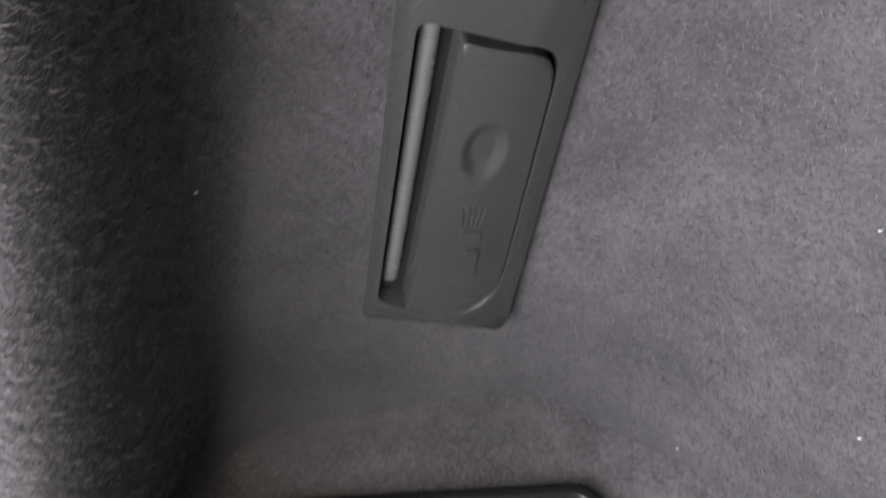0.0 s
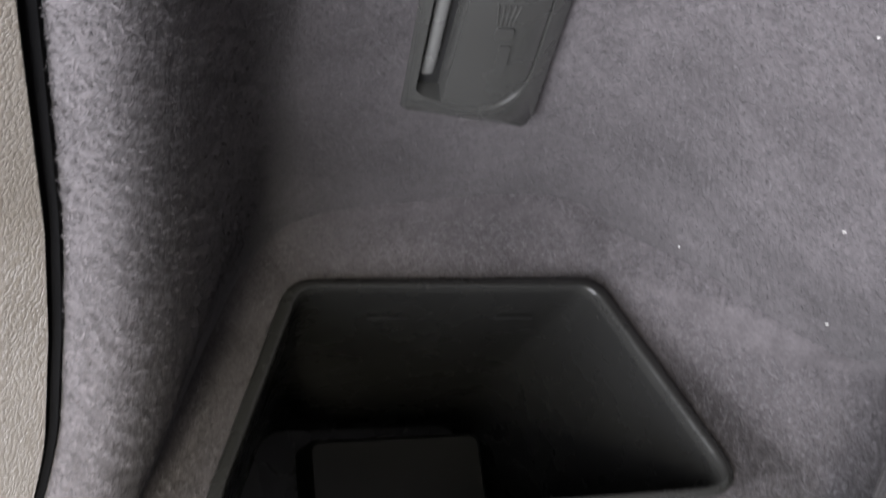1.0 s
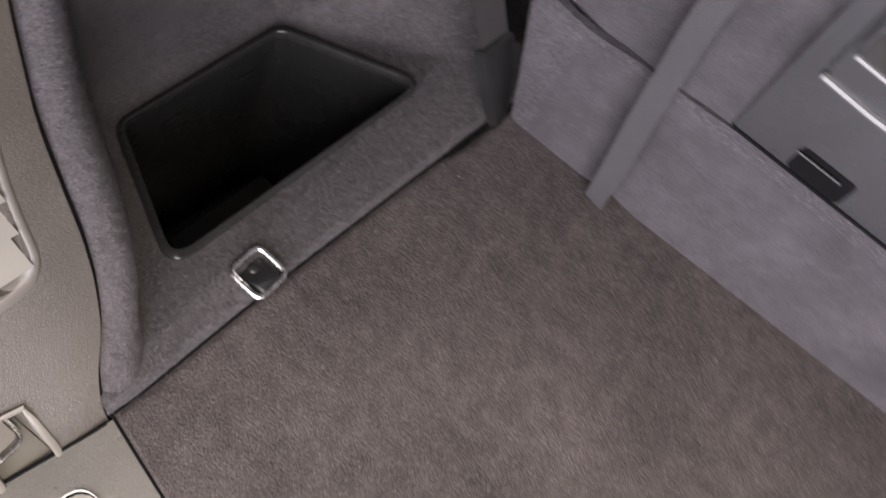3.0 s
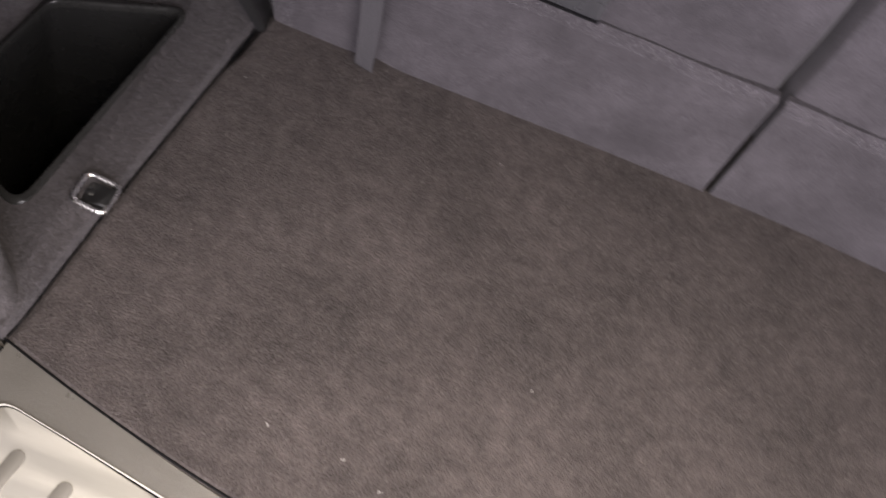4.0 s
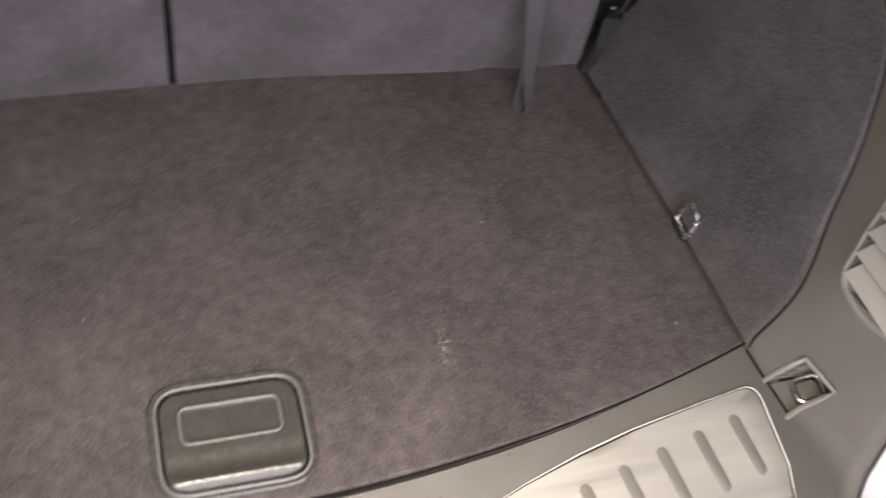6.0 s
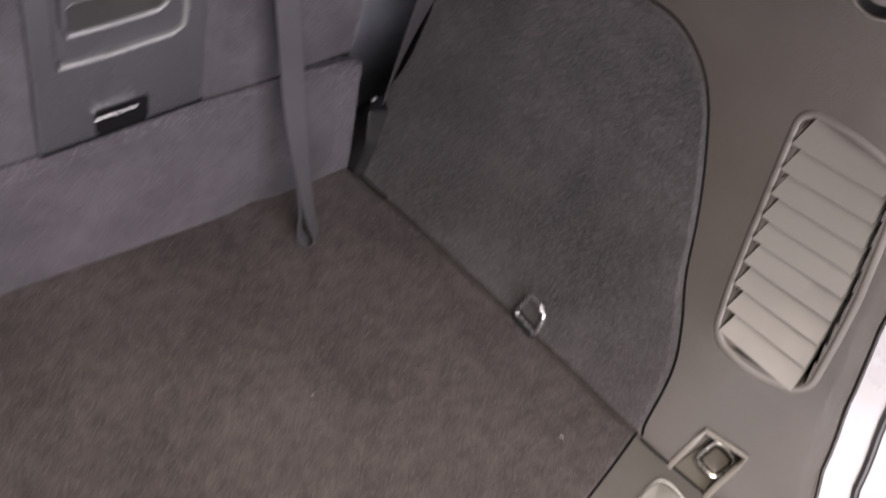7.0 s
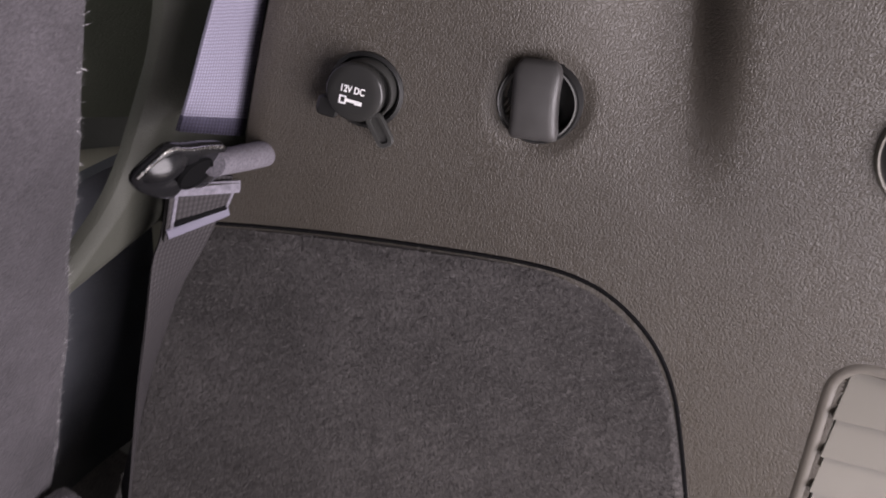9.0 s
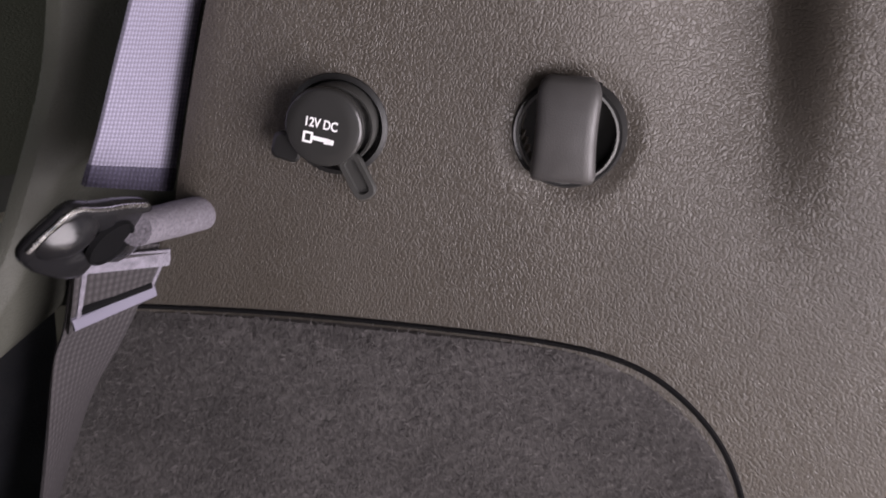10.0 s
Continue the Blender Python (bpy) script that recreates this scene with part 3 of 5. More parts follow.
def latch_pocket(s):
    t = thing("latch_pocket", pose(0, 0, 0), "square trim pocket with a wire loop beside the sill", "recess", "trim pockets")
    y0, y1 = POCKET

    def p(x, y, z):
        return (s * x, y, z)
    b = bmesh.new()
    rim = []
    for k, (y, z) in enumerate([(y0, -0.022), (y0, 0.0), (y0, POCKET_TOP), (y1, POCKET_TOP), (y1, 0.0), (y1, -0.012)]):
        rim.append((y, z))
    outer = [b.verts.new(p(right_x(y, z, s) - 0.0015, y, z)) for y, z in rim]
    inner = [b.verts.new(p(0.708, y * 0.93 - 0.005, z * 0.75 - 0.006)) for y, z in rim]
    for i in range(5):
        b.faces.new((outer[i], outer[i + 1], inner[i + 1], inner[i]))
    b.faces.new(inner)
    bo = [b.verts.new(p(edge_x(y) - 0.004, y, -0.024)) for y in (y0, y1)]
    bi = [b.verts.new(p(0.708, y, -0.024)) for y in (y0, y1)]
    b.faces.new((bo[0], bo[1], bi[1], bi[0]))
    part("pocket", b, TRIM, t)
    lip = [p(right_x(y, z, s) - 0.0022, y, z) for y, z in ((y0 - 0.001, -0.03), (y0 - 0.001, 0.0), (y0 - 0.001, 0.02), (y0 - 0.001, POCKET_TOP + 0.0015), ((y0 + y1) / 2, POCKET_TOP + 0.0017), (y1 + 0.001, POCKET_TOP + 0.0015), (y1 + 0.001, 0.02), (y1 + 0.001, 0.0), (y1 + 0.001, -0.02))]
    part("lip", tube(lip, 0.0036, 8, normal=(1, 0, 0), flat=0.6), TRIM, t)
    lm = frame_of((s * 0.674, -0.0745, 0.0), (0, 1, 0), (-s * 0.95, 0, -0.25))
    loop = part("loop", tube(rr(0.03, 0.034, 0.01, 0.0, 5), 0.002, 8, True, normal=(0, 0, 1)), CHROME, t, "metal striker loop")
    loop.matrix_local = lm
    pad = part("striker_pad", loft([rr(0.022, 0.024, 0.005, -0.01, 4), rr(0.021, 0.023, 0.005, -0.003, 4), rr(0.017, 0.019, 0.004, -0.002, 4)]), VENT_FRAME, t, "grey pad inside the loop")
    pad.matrix_local = lm
    return t


latch_pocket(1)
latch_pocket(-1)


def power_socket():
    m = wall_frame(0.387, 0.433)
    t = thing("power_socket", m, "black capped 12 volt power socket in the side trim", "power socket")

    def ring(r, z, dx=0.0, dy=0.0):
        return disc(r, z, 44, dx, dy)
    part("base", loft([ring(0.0205, -0.003), ring(0.01, -0.0035)], False, True), BLACK, t)
    part("surround", loft([ring(0.0232, -0.003), ring(0.0232, 0.001), ring(0.021, 0.0018), ring(0.0198, 0.0003), ring(0.0195, -0.004)], False, False), BLACK, t)
    part("collar", loft([ring(0.0184, -0.004, 0.0, 0.0015), ring(0.0184, 0.007, 0.0, 0.0015), ring(0.0178, 0.0083, 0.0, 0.0015), ring(0.0168, 0.008, 0.0, 0.0015), ring(0.016, 0.004, 0.0, 0.0015)], False, True), GREYPL, t)
    cap = part("cap", loft([ring(r * 0.93, z, -0.0026, 0.0018) for r, z in ((0.0176, 0.008), (0.019, 0.0105), (0.019, 0.0145), (0.0184, 0.0156), (0.0175, 0.0161), (0.012, 0.0167), (0.004, 0.0169))], True, True), SOCKET_CAP, t)
    part("thumb_tab", loft([rr(0.013, 0.012, 0.004, 0.008, 5, -0.0178, -0.0128), rr(0.0135, 0.0125, 0.004, 0.0118, 5, -0.0178, -0.0128), rr(0.011, 0.01, 0.003, 0.0132, 5, -0.0175, -0.0125)]), BLACK, t)
    hinge = part("hinge_strap", loft([rr(0.0108, 0.022, 0.005, 0.0, 5), rr(0.0112, 0.0224, 0.005, 0.0022, 5), rr(0.0098, 0.021, 0.0045, 0.0034, 5), rr(0.0058, 0.0165, 0.0026, 0.0033, 5), rr(0.0052, 0.016, 0.0024, 0.0016, 5)], True, True), GREYPL, t, "grey rubber hinge loop")
    hinge.matrix_local = pose(0.0158, -0.0172, 0.009, 0, 0, 40)
    fc = bpy.data.curves.new("lettering", "FONT")
    fc.body, fc.size, fc.align_x, fc.extrude, fc.offset = "12V DC", 0.0059, "CENTER", 0.0002, 0.0001
    fo = bpy.data.objects.new("lettering", fc)
    scene.collection.objects.link(fo)
    bpy.context.view_layer.update()
    me = bpy.data.meshes.new_from_object(fo.evaluated_get(bpy.context.evaluated_depsgraph_get()))
    bpy.data.objects.remove(fo)
    me.materials.clear()
    me.materials.append(WHITE)
    wide = max(v.co.x for v in me.vertices) - min(v.co.x for v in me.vertices)
    lo = new("lettering", me)
    lo.parent = cap
    lo.matrix_local = pose(-0.0035, 0.0018, 0.0171, 0, 0, 3) @ Matrix.Diagonal((0.0142 / wide, 1, 1, 1))
    tagged(lo, "white 12V DC lettering")
    key = bmesh.new()
    # open plug head of four bars, shank and two prongs
    for w_, h_, x_, y_ in ((0.0042, 0.0009, -0.0086, -0.0007), (0.0042, 0.0009, -0.0086, -0.0049), (0.0009, 0.0048, -0.0102, -0.0028), (0.0009, 0.0048, -0.0067, -0.0028),
                           (0.0086, 0.0018, -0.0026, -0.0026), (0.002, 0.0013, 0.0, -0.0036), (0.0026, 0.0022, 0.002, -0.003)):
        loft([rr(w_, h_, 0.0003, 0.0168, 3, x_, y_), rr(w_, h_, 0.0003, 0.01725, 3, x_, y_)], bm=key)
    sy = part("plug_symbol", key, WHITE, cap, "white plug symbol")
    sy.matrix_local = pose(0, -0.0003, 0, 0, 0, 3)
    return t


power_socket()


def bag_hook():
    m = wall_frame(0.289, 0.4565, 1, -0.0025)
    t = thing("bag_hook", m, "dark grey fold-out bag hook in a round recess", "hook")
    part("recess", loft([disc(0.0265, -0.0042), disc(0.0236, 0.0012), disc(0.022, 0.0006), disc(0.021, -0.012)], False, True), BLACK, t)
    part("rim", loft([disc(0.0222, -0.001), disc(0.0222, 0.0014), disc(0.0212, 0.0016), disc(0.0207, -0.002)], False, False), LEVER, t)
    rings = []
    lean = Matrix.Rotation(radians(11), 3, "Z")
    for k in range(17):
        f = k / 16
        y = -0.0195 + 0.046 * f
        z = 0.004 + 0.006 * math.sin(math.pi * min(1, f * 0.8 + 0.1))
        top_ = max(0.0, (f - 0.74) / 0.26)
        w = 0.0144 - 0.0011 * math.sin(math.pi * f) - 0.0045 * top_ ** 3
        d = 0.009 * (1 - 0.45 * top_ ** 2)
        if k in (0, 16):
            w, d = w * 0.93, d * 0.7
        r = []
        for x, zz in ((-1, -1), (-1, 0.1), (-0.97, 0.5), (-0.9, 0.78), (-0.78, 0.95), (-0.6, 1.02), (0, 1.08), (0.6, 1.02), (0.78, 0.95), (0.9, 0.78), (0.97, 0.5), (1, 0.1), (1, -1)):
            r.append(lean @ Vector((x * w - 0.0005, y, z + zz * d * 0.5)))
        rings.append(r)
    part("hook_arm", loft(rings), HOOK_PL, t, "dark grey curved hook arm", 60)
    return t


bag_hook()


def round_cap(y, z, r, slot, label):
    t = thing("trim_cap", wall_frame(y, z), label, "trim cap", "trim caps")
    part("surround", loft([disc(r * 1.66, -0.004), disc(r * 1.6, 0.002), disc(r * 1.54, 0.0036), disc(r * 1.49, 0.0028), disc(r * 1.46, -0.002)], False, False), TRIM, t)
    # dark material deepens the shadow in the ring round the cap
    part("well", loft([disc(r * 1.47, 0.0), disc(r * 1.4, -0.006), disc(r * 1.2, -0.011), disc(r * 0.9, -0.012)], False, True), BLACK_TRIM, t, "recess round the cap, its shade put into the colour")
    cap = part("cap", loft([disc(r, -0.011), disc(r, 0.0), disc(r * 0.95, 0.0018), disc(r * 0.6, 0.0026), disc(r * 0.2, 0.0028)], False, True), CAP if slot else GREYPL, t)
    if slot:
        part("coin_slot", loft([rr(0.013, 0.0024, 0.001, 0.0027, 3, 0.001, 0), rr(0.0125, 0.002, 0.0009, 0.0034, 3, 0.001, 0)]), BLACK, cap, "dark coin slot")
    return t


round_cap(0.0785, 0.4965, 0.0205, True, "round grey cap with a coin slot in the side trim")
round_cap(0.096, 0.574, 0.019, False, "round dark grey cap in the side trim")


def tie_ring(m, up, label):
    t = thing("tie_down_ring", m, label, "tie-down ring", "tie-down rings")
    part("loop", tube(rr(0.036, 0.036, 0.008, 0.0, 5) if not up else round_poly([(-0.018, -0.018, 0), (0.018, -0.018, 0), (0.015, 0.01, 0), (0.004, 0.018, 0), (-0.012, 0.018, 0)], [0.004, 0.004, 0.008, 0.004, 0.006], 5), 0.0031, 10, True, normal=(0, 0, 1)), CHROME, t, "chrome wire loop")
    if up:
        part("bracket", loft([rr(0.034, 0.012, 0.003, -0.006, 4, 0, -0.022), rr(0.034, 0.012, 0.003, 0.002, 4, 0, -0.022), rr(0.03, 0.008, 0.003, 0.004, 4, 0, -0.022)]), BLACK, t, "black plastic ring base")
        return t
    part("bracket", loft([rr(0.027, 0.03, 0.003, -0.009, 4, 0, -0.004), rr(0.027, 0.03, 0.003, -0.004, 4, 0, -0.004), rr(0.024, 0.014, 0.003, 0.002, 4, 0, -0.011), rr(0.02, 0.01, 0.003, 0.0035, 4, 0, -0.012)]), BLACK, t, "black plastic ring bracket")
    part("rivet", loft([disc(0.005, -0.004, 16, 0, 0.006), disc(0.005, 0.0, 16, 0, 0.006), disc(0.003, 0.0012, 16, 0, 0.006)]), BLACK, t)
    return t


tie_ring(frame_of((-0.617, 0.168, 0.0125), (0.03, 1, 0), (-1, 0.0, 0.05)), 0, "chrome tie-down ring lying on the carpeted ledge")
tie_ring(frame_of((0.604, 0.168, 0.024), (0.03, -1, 0.0), (0.25, 0, 1)), 1, "chrome tie-down ring standing up beside the load floor")

# seal and painted body edge round the tailgate opening
for side, nm in ((1, "east"), (-1, "west")):
    zs = np.linspace(-0.05, 0.9, 60)

    def seal_at(z, dy, dx):
        y = end_y(z) + dy
        return (side * (edge_x(y) + toe(z, side) + dx), y, z)
    o = part("seal_" + nm, tube([seal_at(z, -0.003, 0.009) for z in zs], 0.0018, 10, normal=(1, 0, 0)), BLACK_TRIM)
    tagged(o, kind="structure")
    o = part("body_edge_" + nm, sheet(lambda u, v: seal_at(-0.05 + 0.95 * u, -0.004 - 0.17 * v, 0.009 + 0.012 * math.sin(v * math.pi) + 0.05 * v * v), 60, 20, (side * 0.02, 0, 0)), PAINT)
    tagged(o, kind="structure")
    o = part("door_seal_" + nm, tube([seal_at(z, -0.037, 0.014) for z in zs], 0.0042, 10, normal=(1, 0, 0)), BLACK_TRIM)
    tagged(o, kind="structure")

# ---- left side ----
wall_w = part("wall_west", sheet(lambda u, v: (lambda z: (lambda y: (-right_x(y, z, -1) - rear_roll(y, z), y, z))(end_y(z) + (pipe_left(z) - 0.003 - end_y(z)) * u))(-0.06 + 0.86 * v), 90, 200, (-0.02, 0, 0),
                                 lambda p: not in_vent(p.y, p.z, -0.003, -1) and not (POCKET[0] < p.y < POCKET[1] and p.z < POCKET_TOP)), GRAIN)
tagged(wall_w, "grey-brown leather-grained plastic side trim", "wall", kind="structure")


def recess_x(y, z):
    s = y + 0.35 * (soft(z, (-0.1, 0.17, 0.24, 0.8), (-0.1, 0.17, 0.205, 0.205), 0.04) - 0.09)
    w = soft(s, (0.2, 0.3, 0.355, 0.385, 0.42, 0.445, 0.46, 0.48, 0.51, 0.7), (-0.852, -0.845, -0.838, -0.824, -0.79, -0.745, -0.718, -0.695, -0.682, -0.67), 0.02)
    return w


def carpet_x(y, z):
    yr = pipe_left(z)
    yf = 0.192 - 0.1 * (z - 0.127)
    a = -(edge_x(y) + toe(z, -1)) + 0.002 - 0.012 * (1 - math.sqrt(max(0.0, 1 - (1 - min(1.0, (y - yr - 0.004) / 0.016)) ** 2)))
    b = step(y, yr + 0.02, yf + 0.004)
    r = recess_x(y, z)
    return a * (1 - b) + r * b


COVER_HOLE = [(0.249, 0.149), (0.31, 0.14), (0.284, 0.335), (0.2245, 0.335)]


def west_pt(u, v):
    z = -0.04 + 0.84 * v
    y = pipe_left(z) + 0.004 + (0.512 - pipe_left(z)) * u ** 1.25
    return (carpet_x(y, z), y, z)


carpet_w = part("carpet_panel", sheet(west_pt, 190, 190, (-0.012, 0, 0), lambda p: not inside((p.y, p.z), COVER_HOLE)), SIDE_CARPET, wall_w, "dark grey carpet lining of the side recess")
zz = np.linspace(0.002, 0.7, 80)
part("panel_seam", tube([(-right_x(pipe_left(z), z, -1) - 0.008, pipe_left(z) + 0.001, z) for z in zz], 0.0034, 6, normal=(1, 0, 0)), RUBBER, wall_w, "black gap beside the carpet lining")

BIN_OUT = [(-0.825, 0.206), (-0.796, 0.411), (-0.633, 0.443), (-0.675, 0.119)]
BIN_IN = [(-0.818, 0.213), (-0.7885, 0.4015), (-0.6405, 0.4325), (-0.683, 0.1335)]


def ledge_z(x):
    return 0.008 - 0.04 * min(1.0, max(0.0, (-x - 0.64) / 0.16))


def off_rim(x, y):
    """Distance from the outline of the bin; 0 inside it."""
    if inside((x, y), BIN_OUT):
        return 0.0
    best = 9.0
    for i in range(4):
        a, c, p = Vector(BIN_OUT[i - 1]), Vector(BIN_OUT[i]), Vector((x, y))
        f = min(1.0, max(0.0, (p - a).dot(c - a) / (c - a).length_squared))
        best = min(best, (p - a.lerp(c, f)).length)
    return best


def ledge_h(x, y):
    d = max(0.0, x - carpet_x(y, 0.06))
    r = 0.075
    k = max(0.0, 1 - d / r)
    return ledge_z(x) + r * (1 - math.sqrt(max(0.0, 1 - k * k))) * step(off_rim(x, y), 0.0, 0.06) * step(y, 0.15, 0.24)


def ledge_pt(u, v):
    y = -0.004 + 0.56 * v
    x0 = -edge_x(y) - 0.0008
    x = x0 + (-0.87 - x0) * u
    return (x, y, ledge_h(x, y) - 0.01 * (1 - step(u, 0, 0.02)))


shrunk = [(p.x, p.y) for p in round_poly([((a[0] + c[0]) / 2, (a[1] + c[1]) / 2, 0) for a, c in zip(BIN_OUT, BIN_IN)], 0.018, 5)]
ledge = part("ledge", sheet(ledge_pt, 120, 220, None, lambda p: not inside((p.x, p.y), shrunk)), SIDE_CARPET)
tagged(ledge, "dark grey carpeted ledge beside the load floor", "ledge", kind="structure")


def storage_bin():
    t = thing("storage_bin", pose(0, 0, 0), "deep black plastic storage bin sunk into the side ledge", "storage bin")
    def rg(pts, z, r, f=1.0, dz=True):
        cx, cy = -0.745, 0.29
        q = round_poly([(cx + (x - cx) * f, cy + (y - cy) * f, 0) for x, y in pts], r, 7)
        return [Vector((p.x, p.y, z + (ledge_z(p.x) if dz else 0))) for p in q]
    part("rim", loft([rg(BIN_OUT, -0.006, 0.022), rg(BIN_OUT, 0.0005, 0.022), rg(BIN_OUT, 0.003, 0.021, 0.99), rg(BIN_IN, 0.0042, 0.018, 1.033), rg(BIN_IN, 0.0042, 0.017, 1.02), rg(BIN_IN, 0.0032, 0.016, 1.01), rg(BIN_IN, 0.0012, 0.016, 1.003), rg(BIN_IN, -0.002, 0.016, 0.998), rg(BIN_IN, -0.006, 0.016, 0.9945)], False, False), RIM_PL, t, "glossy rounded rim of the bin", 60)
    part("body", loft([rg(BIN_IN, -0.005, 0.016, 0.9945), rg(BIN_IN, -0.04, 0.02, 0.982), rg(BIN_IN, -0.09, 0.024, 0.965), rg(BIN_IN, -0.2, 0.026, 0.935, False), rg(BIN_IN, -0.325, 0.026, 0.9, False), rg(BIN_IN, -0.33, 0.026, 0.88, False)], False, True), BIN, t, sharp=60)
    block = part("step_block", loft([rr(0.088, 0.16, 0.008, -0.33, 4), rr(0.083, 0.15, 0.008, -0.298, 4), rr(0.076, 0.143, 0.008, -0.293, 4)]), BLOCK_PL, t, "grey moulded step in the bin floor")
    block.matrix_local = pose(-0.735, 0.318, 0, 0, 0, -8)
    for y0 in (0.275, 0.362):
        a, c = BIN_IN[0], BIN_IN[1]
        x = a[0] + (c[0] - a[0]) * (y0 - a[1]) / (c[1] - a[1])
        b = box(-0.0004, 0.0006, -0.014, 0.014, -0.0009, 0.0009, 0)
        o = part("mould_mark", b, FLANGE, t, "thin moulded mark on the bin wall")
        o.matrix_local = pose(x + 0.0037, y0, -0.072, 0, -2, -9)
    return t


storage_bin()


def torch_cover():
    # lies on the back wall of the recess; x forward in the car, y up
    m = frame_of((-0.8405, 0.275, 0.2), (0.09, 1, 0.0), (0, 0, 1))
    t = thing("access_cover", m, "black plastic cover with a pull lever on the carpeted wall", "cover")
    # local outline
    o = [(-0.0285, -0.0735), (0.0475, -0.0845), (0.0035, 0.2), (-0.0655, 0.2)]

    def arch(x, y):
        # the moulding is rounded across its width
        return 0.003 - 7.5 * (x - 0.0115 + 0.154 * (y + 0.07)) ** 2

    def flat(pts, z, r, f=1.0, c=(-0.008, 0.03)):
        return [Vector((p.x, p.y, z + arch(p.x, p.y) if z > 0 else z)) for p in round_poly([(c[0] + (x - c[0]) * f, c[1] + (y - c[1]) * f, 0) for x, y in pts], r, 6)]
    well = [(-0.0265, -0.0485), (0.0295, -0.0545), (0.0035, 0.1215), (-0.049, 0.1285)]
    wr = [0.007, 0.027, 0.022, 0.006]
    fr_r = [0.003, 0.005, 0.006, 0.006]
    part("frame", loft([flat(o, -0.006, fr_r), flat(o, 0.002, fr_r), flat(o, 0.0065, fr_r, 0.95), flat(well, 0.0085, wr, 1.03), flat(well, 0.0082, wr), flat(well, 0.004, wr, 0.985), flat(well, -0.01, wr, 0.98)], False, False), COVER, t)
    # blacker than the cover, to paint in the shade of the groove
    part("well_floor", loft([flat(well, -0.0035, wr, 1.0), flat(well, -0.004, wr, 0.9)], False, True), BLACK, t, "floor of the lever groove, its shade put into black")
    lid = [(-0.0132, -0.053), (0.0296, -0.0544), (0.0034, 0.1165), (-0.0328, 0.1215)]
    lr = [0.0015, 0.026, 0.022, 0.002]
    dc, dx_, dy_ = Vector((-0.0105, 0.067, 0)), 0.0095, 0.0185

    def lid_z(p):
        e = math.hypot((p.x - dc.x + (p.y - dc.y) * 0.13) / dx_, (p.y - dc.y) / dy_)
        return 0.0075 + arch(p.x, p.y) - 0.003 * (1 - step(e, 0.4, 1.0))
    raw = flat(lid, 0, lr)
    edge_pts = []
    for k, p in enumerate(raw):
        q = raw[(k + 1) % len(raw)]
        n = max(1, int((q - p).length / 0.003))
        edge_pts += [p.lerp(q, j / n) for j in range(n)]
    rings = [[Vector((p.x, p.y, -0.009)) for p in edge_pts], [Vector((p.x, p.y, 0.0066 + arch(p.x, p.y))) for p in edge_pts]]
    for f in (0.965, *np.linspace(0.93, 0.04, 36)):
        r = []
        for p in edge_pts:
            q = dc + (Vector((p.x, p.y, 0)) - dc) * f
            r.append(Vector((q.x, q.y, lid_z(q))))
        rings.append(r)
    part("lid", loft(rings, False, True), COVER, t)
    # pull lever: a round bar with a flank that runs out into the frame
    rows = []
    for k in range(13):
        f = k / 12
        cx, cy = -0.0214 - 0.0206 * f, -0.0405 + 0.1645 * f
        e = 1 - 0.55 * max(0.0, 1 - f * 12) ** 2
        sec = [(-0.0048, -0.008), (-0.0048, -0.001), (-0.0038, -0.0005), (-0.003, 0.0008)] + [(0.0041 * math.cos(q), 0.0009 + 0.0041 * math.sin(q) * e) for q in np.linspace(2.75, -0.3, 10)] + [(0.003, -0.008)]
        rows.append([Vector((cx + x, cy, z + arch(cx, cy) - 0.003)) for x, z in sec])
    part("lever", loft(rows), LEVER, t, "glossy grey rounded pull lever", 50)
    ic = bmesh.new()

    def on_lid(ring, dz):
        return [Vector((p.x, p.y, lid_z(p) + dz)) for p in ring]
    for shape, shift in ((rr(0.0056, 0.022, 0.001, 0, 3), (0.004, -0.0075)), (rr(0.009, 0.0085, 0.002, 0, 3), (-0.0013, 0.0127))):
        ring = [Vector((p.x + shift[0] - 0.16 * p.y, p.y + shift[1], 0)) for p in shape]
        loft([on_lid(ring, -0.0005), on_lid(ring, 0.0007)], bm=ic)
    for k in range(5):
        pts = [Vector((-0.0065 + 0.0018 * k + (-0.0034 + 0.0008 * k) * f, 0.019 + 0.014 * f, 0)) for f in (0, 0.5, 1)]
        tube(on_lid(pts, 0.0002), 0.0004, 5, bm=ic)
    part("lamp_symbol", ic, GREYPL, t, "raised lamp symbol")
    return t


torch_cover()

# ---- rear seats ----
def back_y(z):
    return 0.487 - 0.09 * (z - 0.18)


